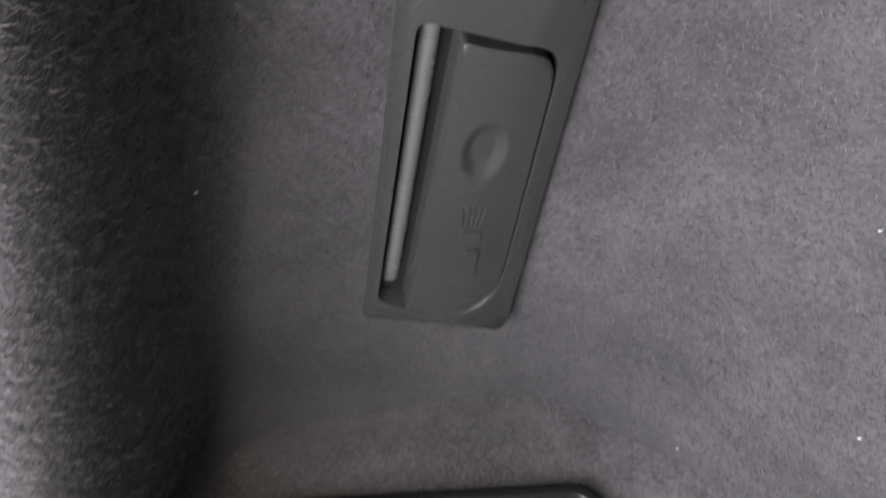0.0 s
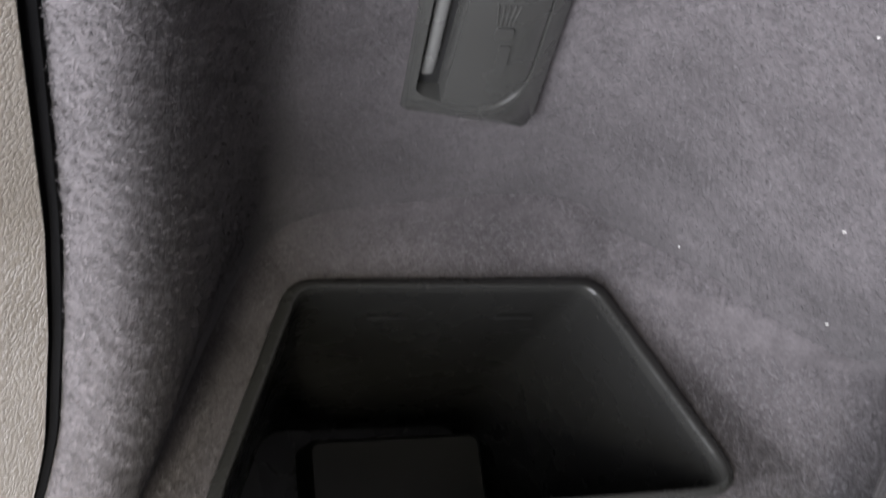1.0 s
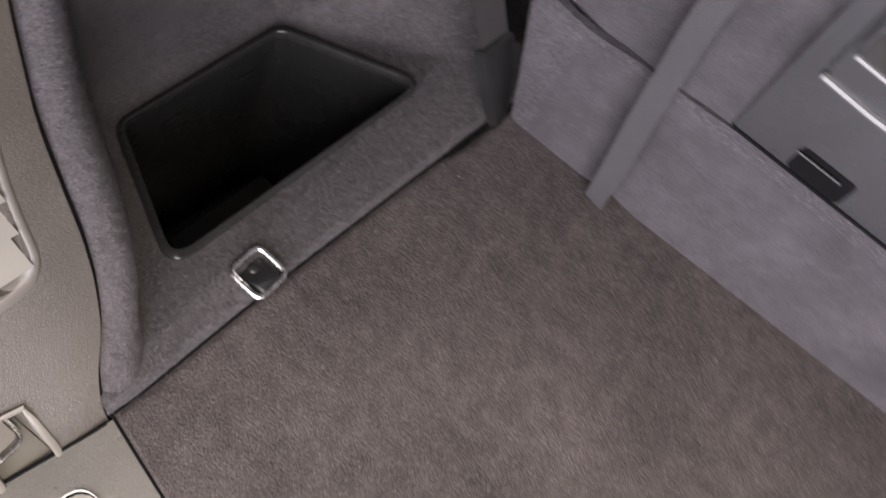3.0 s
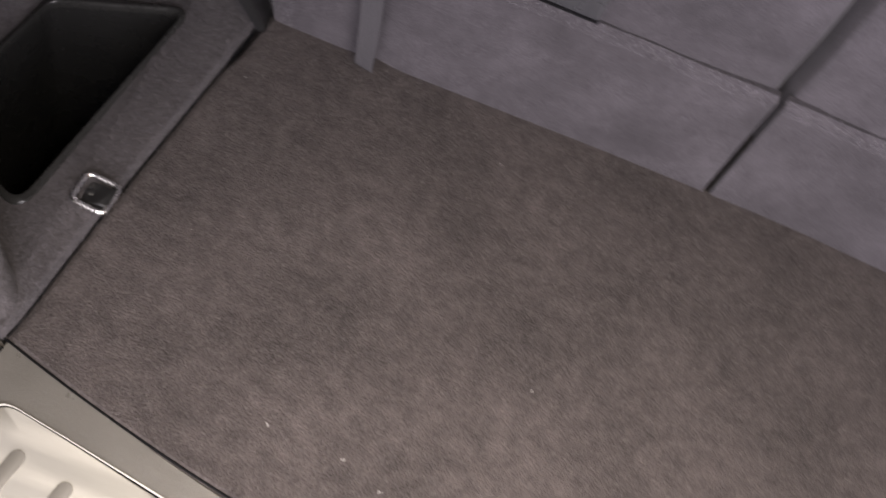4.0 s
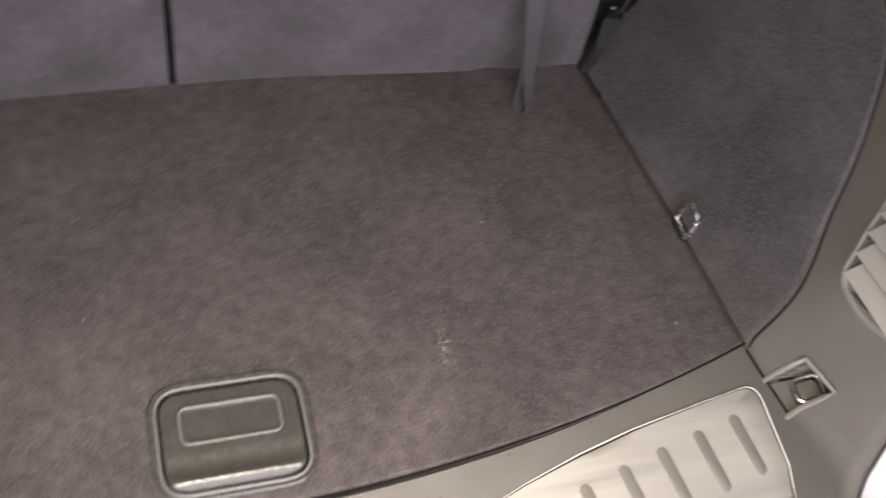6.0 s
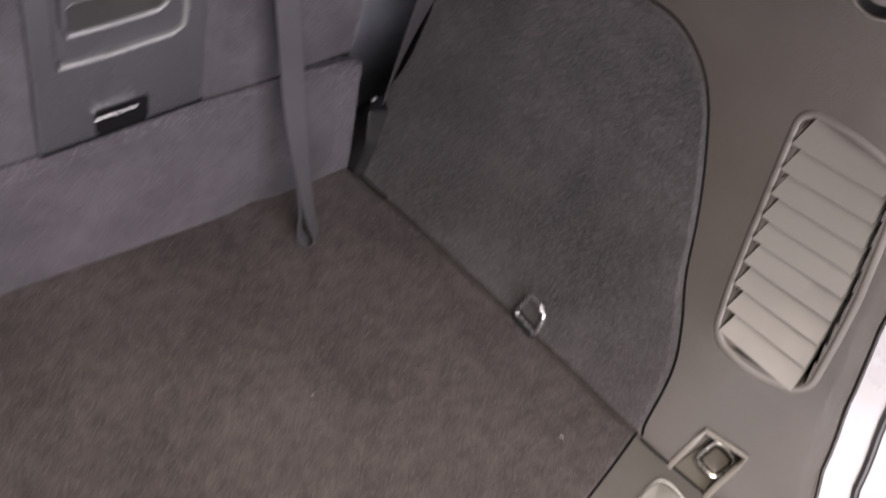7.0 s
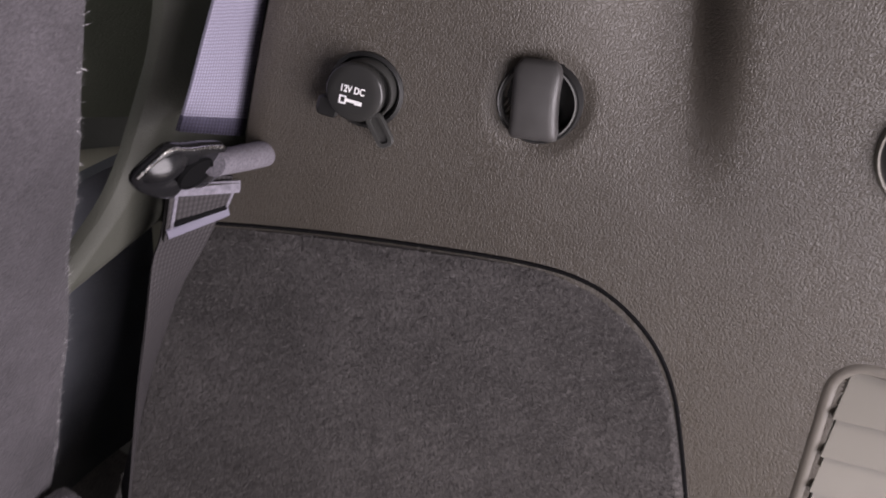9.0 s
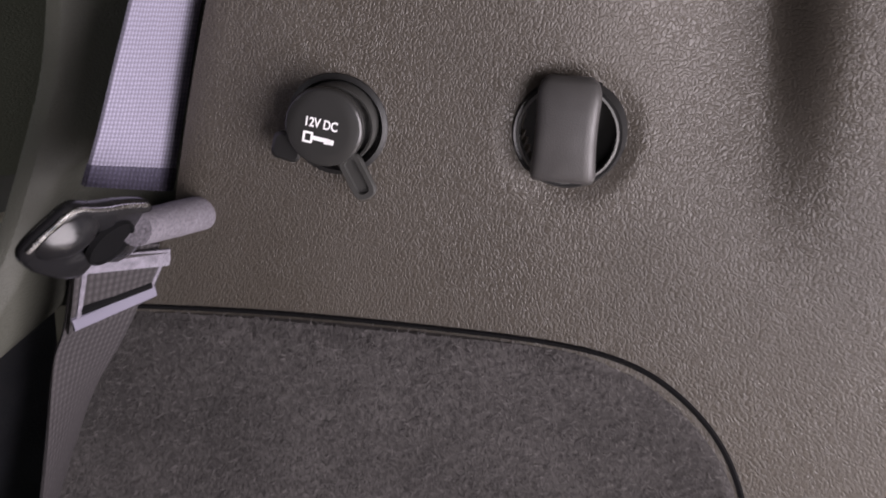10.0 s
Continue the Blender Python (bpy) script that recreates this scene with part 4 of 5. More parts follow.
def rear_seat(s):
    t = thing("rear_seat", pose(0, 0, 0), "folding rear seat with a grey velour back, upright", "car seat", "rear seats")
    x0 = 0.005

    def outer(z):
        return (0.561 + 0.008 * step(z, 0.12, 0.22)) if s > 0 else 0.551 + 0.225 * min(max(z, 0.0), 0.24)

    def back(u, v):
        z = 0.1 + 0.62 * v
        x1 = outer(z)
        x = x0 + (x1 - x0) * u
        e = min(u, 1 - u) * (x1 - x0)
        roll = 0.014 * (1 - math.sqrt(max(0, 1 - (1 - min(1, e / 0.014)) ** 2)))
        wav = 0.0015 * math.sin(x * 23 + z * 9) + 0.001 * math.sin(z * 41 - x * 13) + 0.0006 * math.sin(x * 97 + z * 61)
        sink = 0.01 * math.exp(-((x - 0.4) / 0.018) ** 2) * step(z, 0.15, 0.3)
        return (s * x, back_y(z) + roll + wav + sink, z)
    part("back_panel", sheet(back, 90, 90, (0, 0.09, 0)), VELOUR, t)

    def flap(u, v):
        zt = 0.19 - 0.017 * step(u, 0.4, 0.92) + 0.0005 * math.sin(u * 33) + (0.012 * step(u, 0.85, 1.0) if s < 0 else 0.0)
        z = -0.004 + (zt + 0.004) * v
        x1 = outer(z) + 0.001
        x = x0 + (x1 - x0) * u
        base = 0.494 - (0.022 if s > 0 else 0.008) * step(x, 0.05, 0.5)
        lie = back_y(zt) - 0.0095 - 0.008 * step(x, 0.47, 0.56)
        front = base + (lie + 0.006 - base) * v ** 1.4
        dent = 0.005 * math.exp(-((x - 0.425) / 0.02) ** 2) * (1 - v)
        e = min(x1 - x, zt - z)
        corner = math.hypot(max(0.0, 0.03 - (x1 - x)), max(0.0, 0.03 - (zt - z)))
        z -= 0.6 * max(0.0, corner - 0.03)
        return (s * (x - 0.6 * max(0.0, corner - 0.03)), front + dent + 0.005 * (1 - step(e, 0, 0.007)) - 0.006, z)
    part("lower_flap", sheet(flap, 110, 50, (0, 0.008, 0)), VELOUR, t, "grey velour flap hanging over the seat base")
    # release plate
    cx = 0.2795 if s > 0 else -0.297
    tilt = frame_of((cx, back_y(0.34) - 0.001, 0.34), (1, 0, 0), (0, -0.09, 1))
    plate = part("handle_plate", loft([rr(0.17, 0.31, 0.004, -0.006), rr(0.17, 0.31, 0.004, 0.003), rr(0.164, 0.304, 0.003, 0.005)], False, True), PLATE_PL, t, "dark grey plastic release plate")
    plate.matrix_local = tilt
    part("raised_field", loft([rr(0.126, 0.2, 0.016, 0.003, 6, -0.003, 0.065), rr(0.12, 0.194, 0.014, 0.0085, 6, -0.003, 0.065), rr(0.114, 0.188, 0.012, 0.01, 6, -0.003, 0.065)], False, True), PLATE_PL, plate)
    part("pull_handle", loft([rr(0.1, 0.17, 0.012, 0.009, 6, -0.011, 0.093), rr(0.096, 0.166, 0.011, 0.0155, 6, -0.011, 0.093), rr(0.09, 0.16, 0.009, 0.0175, 6, -0.011, 0.093)], False, True), PLATE_PL, plate, "grey moulded pull handle")
    # no hollow here: a raised pad whose dark colour stands for shade
    part("grip_recess_shade", loft([rr(0.088, 0.034, 0.008, 0.0172, 5, -0.012, 0.029), rr(0.086, 0.032, 0.008, 0.0181, 5, -0.012, 0.029), rr(0.08, 0.026, 0.007, 0.0178, 5, -0.012, 0.029)], False, True), BLACK_TRIM, plate, "raised pad coloured dark like a shaded grip recess")
    # both bars are paler than the plate, to paint in their highlights
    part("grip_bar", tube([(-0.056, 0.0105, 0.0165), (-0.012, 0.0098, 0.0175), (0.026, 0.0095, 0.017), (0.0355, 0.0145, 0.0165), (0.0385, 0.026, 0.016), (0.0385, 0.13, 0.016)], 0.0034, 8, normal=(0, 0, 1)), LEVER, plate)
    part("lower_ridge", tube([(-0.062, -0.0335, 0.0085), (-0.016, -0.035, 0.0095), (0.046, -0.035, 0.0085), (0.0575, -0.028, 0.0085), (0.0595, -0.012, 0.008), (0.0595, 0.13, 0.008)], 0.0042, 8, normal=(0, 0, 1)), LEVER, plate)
    # also a raised pad; black stands in for the opening's dark depth
    part("latch_slot", loft([rr(0.056, 0.036, 0.006, 0.0045, 4, -0.002, -0.131), rr(0.054, 0.034, 0.006, 0.0058, 4, -0.002, -0.131), rr(0.048, 0.028, 0.005, 0.0052, 4, -0.002, -0.131)], False, True), RUBBER, plate, "black latch opening")
    # west bar: dull grey colour in place of a dimmer reflection in chrome
    part("latch_bar", tube([(-0.031, -0.1215, 0.0075), (0.013, -0.1215, 0.0075)], 0.0012, 8, normal=(0, 0, 1)), CHROME if s > 0 else GREYPL, plate, "metal latch bar")
    part("lower_gap", box(-0.085, 0.085, -0.1525, -0.1488, 0.003, 0.0065, 0), RUBBER, plate, "dark gap under the plate")
    # guide and strap
    gx = 0.417 if s > 0 else 0.448
    gz = 0.486 if s > 0 else 0.478
    gm = frame_of((s * gx, back_y(gz) - 0.002, gz), (1, 0, -0.1 if s > 0 else 0.1), (0, -0.09, 1))
    g = part("strap_guide", loft([rr(0.082, 0.032, 0.012, 0.0), rr(0.082, 0.032, 0.012, 0.004), rr(0.076, 0.026, 0.01, 0.0065), rr(0.05, 0.012, 0.004, 0.0062, 5, 0, -0.004), rr(0.048, 0.01, 0.004, 0.001, 5, 0, -0.004)], False, True), GREYPL, t, "grey plastic strap guide")
    g.matrix_local = gm
    for k in (-1, 1):
        part("screw", loft([disc(0.003, 0.003, 12, k * 0.019, -0.006), disc(0.003, 0.0068, 12, k * 0.019, -0.006), disc(0.0015, 0.0076, 12, k * 0.019, -0.006)]), CHROME, g)
    if s > 0:
        edges = [((0.403, 0.4568, 0.486), (0.432, 0.4568, 0.481)), ((0.4075, 0.4495, 0.446), (0.437, 0.4495, 0.438)), ((0.4165, 0.452, 0.39), (0.445, 0.452, 0.38)), ((0.427, 0.446, 0.285), (0.456, 0.446, 0.268)),
                 ((0.434, 0.432, 0.175), (0.462, 0.432, 0.157)), ((0.439, 0.405, 0.095), (0.461, 0.412, 0.085)), ((0.4435, 0.386, 0.046), (0.4615, 0.398, 0.042)),
                 # the end turns on edge and folds back up as an open loop
                 ((0.4488, 0.376, 0.018), (0.4632, 0.39, 0.017)), ((0.4438, 0.38, 0.0055), (0.4582, 0.394, 0.0045)), ((0.4358, 0.386, 0.013), (0.4502, 0.4, 0.012)), ((0.4343, 0.388, 0.03), (0.4487, 0.402, 0.03)),
                 ((0.4375, 0.394, 0.06), (0.4535, 0.406, 0.058)), ((0.4385, 0.4075, 0.095), (0.4595, 0.4145, 0.086))]
    else:
        edges = [((-0.463, 0.4575, 0.473), (-0.434, 0.4575, 0.478)), ((-0.464, 0.452, 0.43), (-0.436, 0.452, 0.436)), ((-0.468, 0.456, 0.3), (-0.442, 0.456, 0.31)), ((-0.462, 0.454, 0.222), (-0.438, 0.454, 0.234)),
                 ((-0.456, 0.45, 0.155), (-0.432, 0.45, 0.165)), ((-0.448, 0.452, 0.08), (-0.424, 0.452, 0.086)), ((-0.443, 0.455, 0.022), (-0.421, 0.457, 0.014)), ((-0.443, 0.459, 0.016), (-0.421, 0.46, 0.01)), ((-0.446, 0.462, 0.05), (-0.424, 0.462, 0.05))]
    part("pull_strap", ribbon(edges, 0.0018, 8), STRAP, t, "grey webbing pull strap")
    return t


rear_seat(1)
rear_seat(-1)


def corner_bracket(s):
    t = thing("belt_anchor_bracket", pose(0, 0, 0), "black plastic belt anchor bracket at the seat corner", "bracket", "anchor brackets")
    if s > 0:
        rows = (((0.556, 0.452, -0.004), (0.566, 0.444, -0.004), (0.576, 0.495, -0.004), (0.562, 0.497, -0.004)),
                ((0.566, 0.448, 0.05), (0.578, 0.442, 0.05), (0.592, 0.482, 0.05), (0.575, 0.484, 0.05)),
                ((0.57, 0.458, 0.098), (0.586, 0.442, 0.106), (0.604, 0.474, 0.096), (0.588, 0.478, 0.09)))
    else:
        rows = (((0.552, 0.462, -0.004), (0.561, 0.456, -0.004), (0.57, 0.49, -0.004), (0.558, 0.494, -0.004)),
                ((0.572, 0.45, 0.05), (0.584, 0.446, 0.044), (0.588, 0.486, 0.05), (0.574, 0.488, 0.055)),
                ((0.592, 0.441, 0.102), (0.605, 0.438, 0.097), (0.601, 0.475, 0.106), (0.588, 0.477, 0.111)))
    b = loft([[Vector((s * x, y, z)) for x, y, z in r] for r in rows])
    bmesh.ops.bevel(b, geom=b.edges[:], offset=0.0015, segments=2, affect="EDGES")
    part("bracket_shell", b, BLACK, t)
    part("bolt", loft([[Vector((s * (0.588 if s > 0 else 0.596), 0.47, 0.1)) + Vector((0, r * math.cos(q), r * math.sin(q))) + Vector((-s * d, 0, 0)) for q in np.linspace(0, 2 * math.pi, 13)[:-1]] for r, d in ((0.0024, 0.0), (0.0024, 0.005), (0.0016, 0.006))]), CHROME, t)
    return t


corner_bracket(1)
corner_bracket(-1)


def seat_belt(s):
    t = thing("seat_belt", pose(0, 0, 0), ("grey seat belt hanging beside the side trim, lilac daylight in its colour" if s > 0 else "dark grey seat belt rising from its floor bracket"), "seat belt", "seat belts")
    up = [((0.712, 0.468, 0.56), (0.765, 0.47, 0.545)), ((0.682, 0.468, 0.48), (0.739, 0.468, 0.46)), ((0.672, 0.468, 0.455), (0.734, 0.468, 0.43)), ((0.663, 0.469, 0.427), (0.727, 0.467, 0.397)), ((0.655, 0.471, 0.402), (0.72, 0.466, 0.366))]
    low = [((0.66, 0.479, 0.362), (0.693, 0.455, 0.355)), ((0.6535, 0.48, 0.319), (0.686, 0.459, 0.326)), ((0.648, 0.482, 0.298), (0.679, 0.464, 0.302)), ((0.636, 0.478, 0.25), (0.676, 0.478, 0.262)), ((0.621, 0.472, 0.21), (0.668, 0.484, 0.225)), ((0.603, 0.463, 0.155), (0.646, 0.486, 0.17)), ((0.588, 0.456, 0.1), (0.616, 0.482, 0.105))]
    if s < 0:
        up = [((0.683, 0.42, 0.252), (0.678, 0.458, 0.24)), ((0.691, 0.425, 0.31), (0.686, 0.462, 0.3)), ((0.694, 0.43, 0.42), (0.69, 0.468, 0.42)), ((0.698, 0.44, 0.6), (0.696, 0.478, 0.6))]
        low = [((0.59, 0.446, 0.082), (0.585, 0.476, 0.088)), ((0.602, 0.445, 0.101), (0.595, 0.475, 0.109)), ((0.635, 0.444, 0.153), (0.622, 0.475, 0.156)), ((0.66, 0.433, 0.199), (0.65, 0.467, 0.192)), ((0.683, 0.42, 0.252), (0.678, 0.458, 0.24))]
    m = [((s * a[0], a[1], a[2]), (s * c[0], c[1], c[2])) for a, c in up]
    # right belt: lit colour above, shaded colour below
    part("upper_webbing", ribbon(m, 0.0016, 8), WEB if s > 0 else LOW_WEB, t, "grey webbing with cool daylight in its lilac colour" if s > 0 else "dark grey webbing")
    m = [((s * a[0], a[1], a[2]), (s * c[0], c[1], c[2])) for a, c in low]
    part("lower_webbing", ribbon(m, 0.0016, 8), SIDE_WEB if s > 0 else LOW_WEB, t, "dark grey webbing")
    if s > 0:
        a, c = Vector((0.6475, 0.4404, 0.3968)), Vector((0.717, 0.4425, 0.3655))
        d = (c - a).normalized()
        rings = []
        sd = d.cross(Vector((0, 0, 1))).normalized()
        un = sd.cross(d)
        for f, r in ((0.0, 0.0075), (0.5, 0.0082), (0.93, 0.0084), (0.98, 0.0078), (1.0, 0.0062), (0.985, 0.004)):
            p = a.lerp(c, f)
            rings.append([p + sd * (r * math.cos(q)) + un * (r * math.sin(q)) for q in np.linspace(0, 2 * math.pi, 21)[:-1]])
        part("belt_roll", loft(rings), ROLL, t, "rolled end of the webbing")
        band = [tuple(Vector(up[-2][k]).lerp(Vector(up[-1][k]), f) for k in (0, 1)) for f in (0.62, 0.75, 0.88, 1.0)]
        part("stitched_band", ribbon(band, 0.0026, 4), BAND_WEB, t, "dark stitched band across the webbing")
        # moulded tongue: blade at the front, humped shoulder, slot for the webbing
        tm = frame_of(Vector((0.65, 0.452, 0.388)), (0.93, -0.03, -0.37), (0.25, -0.4, 0.9))
        body = [(-0.0606, -0.0004), (-0.0525, -0.009), (-0.04, -0.0135), (-0.0165, -0.0195), (-0.0165, -0.0135), (-0.008, -0.0115), (0.0145, -0.016), (0.023, -0.008), (0.013, 0.008), (0.006, 0.019), (-0.0205, 0.0237), (-0.0403, 0.0238), (-0.0508, 0.0231), (-0.0559, 0.015)]

        wrap = body[-3:] + body + body[:3]
        n6 = 6
        outline = list(zip(spline([p[0] for p in wrap], n6), spline([p[1] for p in wrap], n6)))[3 * n6:(3 + len(body)) * n6]

        def tr(f, z, cx=-0.02, cy=0.003):
            return [Vector((cx + (x - cx) * f, cy + (y - cy) * f, z + 0.004 * step(x, -0.06, -0.03))) for x, y in outline]
        tg = part("tongue", loft([tr(0.92, -0.0065), tr(0.97, -0.0055), tr(1.0, -0.0035), tr(0.995, -0.0015), tr(0.965, 0.0005), tr(0.9, 0.0017), tr(0.8, 0.0024), tr(0.6, 0.003), tr(0.4, 0.0032), tr(0.15, 0.0033)]), TONGUE, t, "black plastic belt tongue", 70)
        tg.matrix_local = tm
        hole_ = [[Vector((-0.016 + f * (0.0138 * math.cos(q)), 0.0045 + f * (-0.003 * math.cos(q) + 0.0118 * math.sin(q)), z)) for q in np.linspace(0, 2 * math.pi, 29)[:-1]] for f, z in ((1.1, 0.006), (1.04, 0.0084), (0.97, 0.0082), (0.93, 0.0074))]
        part("slot", loft(hole_, False, True), RUBBER, tg, "black webbing slot")
        k0, k1 = 9 * n6 + 2, 14 * n6
        part("blade_edge", tube([Vector((x * 0.995, y * 0.99, 0.0002 + 0.004 * step(x, -0.06, -0.03))) for x, y in outline[k0:k1]], 0.001, 8, normal=(0, 0, 1)), CHROME, tg, "bright metal edge of the tongue")
        hump = [[Vector((-0.0435 + f * 0.0105 * math.cos(q), 0.0098 + f * 0.0085 * math.sin(q) + f * 0.003 * math.cos(q), z)) for q in np.linspace(0, 2 * math.pi, 25)[:-1]] for f, z in ((1.4, 0.0015), (1.2, 0.0042), (0.95, 0.0064), (0.65, 0.0082), (0.35, 0.0091), (0.12, 0.0094))]
        part("shoulder", loft(hump, False, True), TONGUE, tg, "glossy rounded shoulder", 70)
        q = [((0.6575, 0.4765, 0.3595), (0.6925, 0.4505, 0.3525)), ((0.655, 0.4765, 0.34), (0.689, 0.4525, 0.3405)), ((0.6515, 0.4765, 0.3175), (0.6865, 0.4545, 0.326))]
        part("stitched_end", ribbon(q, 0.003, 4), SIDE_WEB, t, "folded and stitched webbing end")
        lo_a, lo_c = Vector((0.6525, 0.4745, 0.3235)), Vector((0.687, 0.453, 0.3315))
        part("stitching", tube([lo_a, lo_a.lerp(lo_c, 0.5), lo_c], 0.0026, 8, flat=1.5), WEB, t)
        hi_a, hi_c = Vector((0.6578, 0.4745, 0.355)), Vector((0.6925, 0.4492, 0.3495))
        part("stitching", tube([hi_a, hi_a.lerp(hi_c, 0.5), hi_c], 0.0018, 6, flat=2.6), BAND_STITCH, t)
        # a black bar drawn in for the shadow line over the hem
        part("slit", tube([hi_a.lerp(lo_a, 0.8).lerp(hi_c.lerp(lo_c, 0.8), 0.08), hi_a.lerp(lo_a, 0.76).lerp(hi_c.lerp(lo_c, 0.76), 0.92)], 0.0016, 6, flat=1.5), RUBBER, t, "black bar for the shadow line above the stitched hem")
        for f in (0.06, 0.93):
            part("stitching", tube([hi_a.lerp(hi_c, f), lo_a.lerp(lo_c, f)], 0.0014, 6), BAND_STITCH, t)
    return t


seat_belt(1)
seat_belt(-1)

# ---- the car round the load space ----
def quarter(s, nm):
    def hoop(u, v):
        z = 0.272 + 0.56 * v
        xi = soft(z, (0.26, 0.272, 0.3, 0.313, 0.328, 0.348, 0.369, 0.4, 0.42, 0.445, 0.47, 0.6), (0.555, 0.56, 0.585, 0.605, 0.633, 0.65, 0.661, 0.676, 0.684, 0.688, 0.689, 0.692), 0.01)
        xi += 0.012 * step(z, 0.28, 0.33) if s > 0 else 0.0
        x = xi + (0.95 - xi) * u ** 2
        if s < 0:
            return (s * x, 1.15 + 0.03 * max(0.0, 1 - (x - xi) / 0.025) ** 2, z)
        belt = lerp(z, (0.36, 0.397, 0.46, 0.545, 0.8), (0.724, 0.7295, 0.742, 0.768, 0.84))
        near = 0.028 * step(x, xi + 0.004, xi + 0.028) * step(z, 0.37, 0.4)
        y = 0.507 - max(near, 0.0362 * step(x, 0.705, 0.73)) - 0.016 * step(x, belt, belt + 0.005) * step(z, 0.35, 0.37)
        # the rim rolls away at the opening and along its lower edge
        return (x, y + 0.007 * max(0.0, 1 - (x - xi) / 0.016) ** 2 + 0.02 * max(0.0, 1 - (z - 0.272) / 0.03) ** 2, z)
    o = part("quarter_trim_" + nm, sheet(hoop, 120, 90, (0, 0.008, 0)), OLIVE, sharp=60)
    tagged(o, "olive-grey moulded quarter trim beside the rear seat", "wall", kind="structure")
    b = part("wheelhouse_" + nm, sheet(lambda u, v: (s * (0.585 + 0.36 * u), (0.85 if s > 0 else 1.1) + 0.03 * math.sin(u * 3), -0.3 + 0.5 * v), 20, 20, (0, 0.02, 0)), SIDE_CARPET)
    tagged(b, kind="structure")
    if s < 0:
        b = part("pocket_ledge_" + nm, box(-0.94, -0.66, 0.66, 0.95, 0.15, 0.2, 0.012, 4), TRIM)
        tagged(b, kind="structure")
    else:
        b = part("lower_lining_" + nm, sheet(lambda u, v: (0.54 + 0.26 * u, 0.575 + 0.02 * math.sin(u * 3) + 0.02 * v, -0.06 + 0.31 * v), 24, 24, (0, 0.01, 0)), LINING)
        tagged(b, "dark blue-grey carpet lining behind the belt", "wall", kind="structure")
        # stepped ledge that crosses the pocket at an angle; its lining hangs behind it
        along, out = Vector((0.75, -0.66, 0)), Vector((-0.66, -0.75, 0))
        mid = Vector((0.797, 0.649, 0))
        prof = [(-0.046, 0.17), (-0.044, 0.196), (-0.04, 0.1995), (-0.02, 0.2), (-0.004, 0.2), (0.0, 0.1985), (0.0012, 0.1955), (0.0016, 0.1905), (0.004, 0.189), (0.0065, 0.1905), (0.01, 0.1925), (0.0145, 0.192), (0.0165, 0.189), (0.017, 0.184), (0.014, 0.15), (0.01, 0.05), (-0.046, 0.05)]
        b = part("pocket_ledge_" + nm, loft([[mid + along * a + out * p + Vector((0, 0, z)) for p, z in prof] for a in np.linspace(-0.14, 0.17, 9)]), LIT_TRIM, sharp=60)
        tagged(b, "stepped tan plastic ledge inside the trim pocket", "ledge", kind="structure")
        b = part("pocket_lining_" + nm, sheet(lambda u, v: tuple(mid + along * (-0.2 + 0.42 * u) - out * (0.05 + 0.02 * v + 0.006 * math.sin(u * 7)) + Vector((0, 0, 0.226 + 0.55 * v))), 30, 24, (0.007, 0.008, 0)), POCKET_LIT)
        tagged(b, kind="structure")
    # back of the pocket, in the olive darkened for shade
    b = part("pocket_back_" + nm, sheet(lambda u, v: (s * (0.6 + 0.34 * u), (1.0 if s > 0 else 1.4) - 0.05 * math.sin(u * math.pi), 0.18 + 0.7 * v), 20, 20, (0, 0.02, 0)), POCKET_SHADED)
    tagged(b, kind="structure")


quarter(1, "east")
quarter(-1, "west")


def shell(name, b, material=LINER):
    tagged(part(name, b, material), kind="structure")


shell("ceiling", box(-0.95, 0.95, -0.75, 2.6, 1.45, 1.48, 0))
shell("wall_front", box(-0.95, 0.95, 2.6, 2.63, -0.4, 1.48, 0))
# side walls of the cabin with their window openings
for a, c, nm in ((0.94, 0.97, "east"), (-0.97, -0.94, "west")):
    side = box(a, c, -0.1, 2.6, -0.4, 0.78, 0)
    box(a, c, -0.1, 2.6, 1.2, 1.48, 0, bm=side)
    box(a, c, -0.1, 0.62, 0.78, 1.2, 0, bm=side)
    box(a, c, 2.3, 2.6, 0.78, 1.2, 0, bm=side)
    shell("cabin_side_" + nm, side)
shell("cabin_floor", box(-0.95, 0.95, 0.55, 2.6, -0.4, -0.36, 0), CARPET)
shell("bumper", box(-0.9, 0.9, -0.62, -0.36, -0.45, -0.08, 0.03, 3), PAINT)
shell("ground", box(-60, 60, -60, 60, -0.95, -0.9, 0), TRIM)

# ---- lint on the carpets ----
lint = bmesh.new()
rng = random.Random(5)
spots = [(-0.135, 0.149), (-0.292, 0.007), (-0.367, 0.01), (-0.245, -0.008), (0.544, 0.034), (0.255, 0.052), (0.345, 0.217)]
spots += [(rng.uniform(-0.55, 0.55), rng.uniform(-0.06, 0.45)) for k in range(14)]
for k, (x, y) in enumerate(spots):
    r = 0.0008 if k < 7 else rng.uniform(0.00025, 0.0005)
    a = rng.uniform(0, 6.3)
    ln = r * rng.uniform(1.2, 3)
    tube([(x, y, 0.0012), (x + ln * math.cos(a), y + ln * math.sin(a), 0.0016), (x + 2 * ln * math.cos(a + 0.4), y + 2 * ln * math.sin(a + 0.4), 0.0012)], r * 0.45, 5, bm=lint)
for x, y, z in ((-0.784, 0.439, 0.031), (-0.84, 0.16, 0.253), (-0.687, 0.472, 0.093), (-0.82, 0.428, 0.185), (-0.82, 0.392, 0.288)):
    x = carpet_x(y, z) + 0.001
    tube([(x, y, z), (x + 0.0005, y + 0.001, z + 0.0012)], 0.00045, 5, bm=lint)
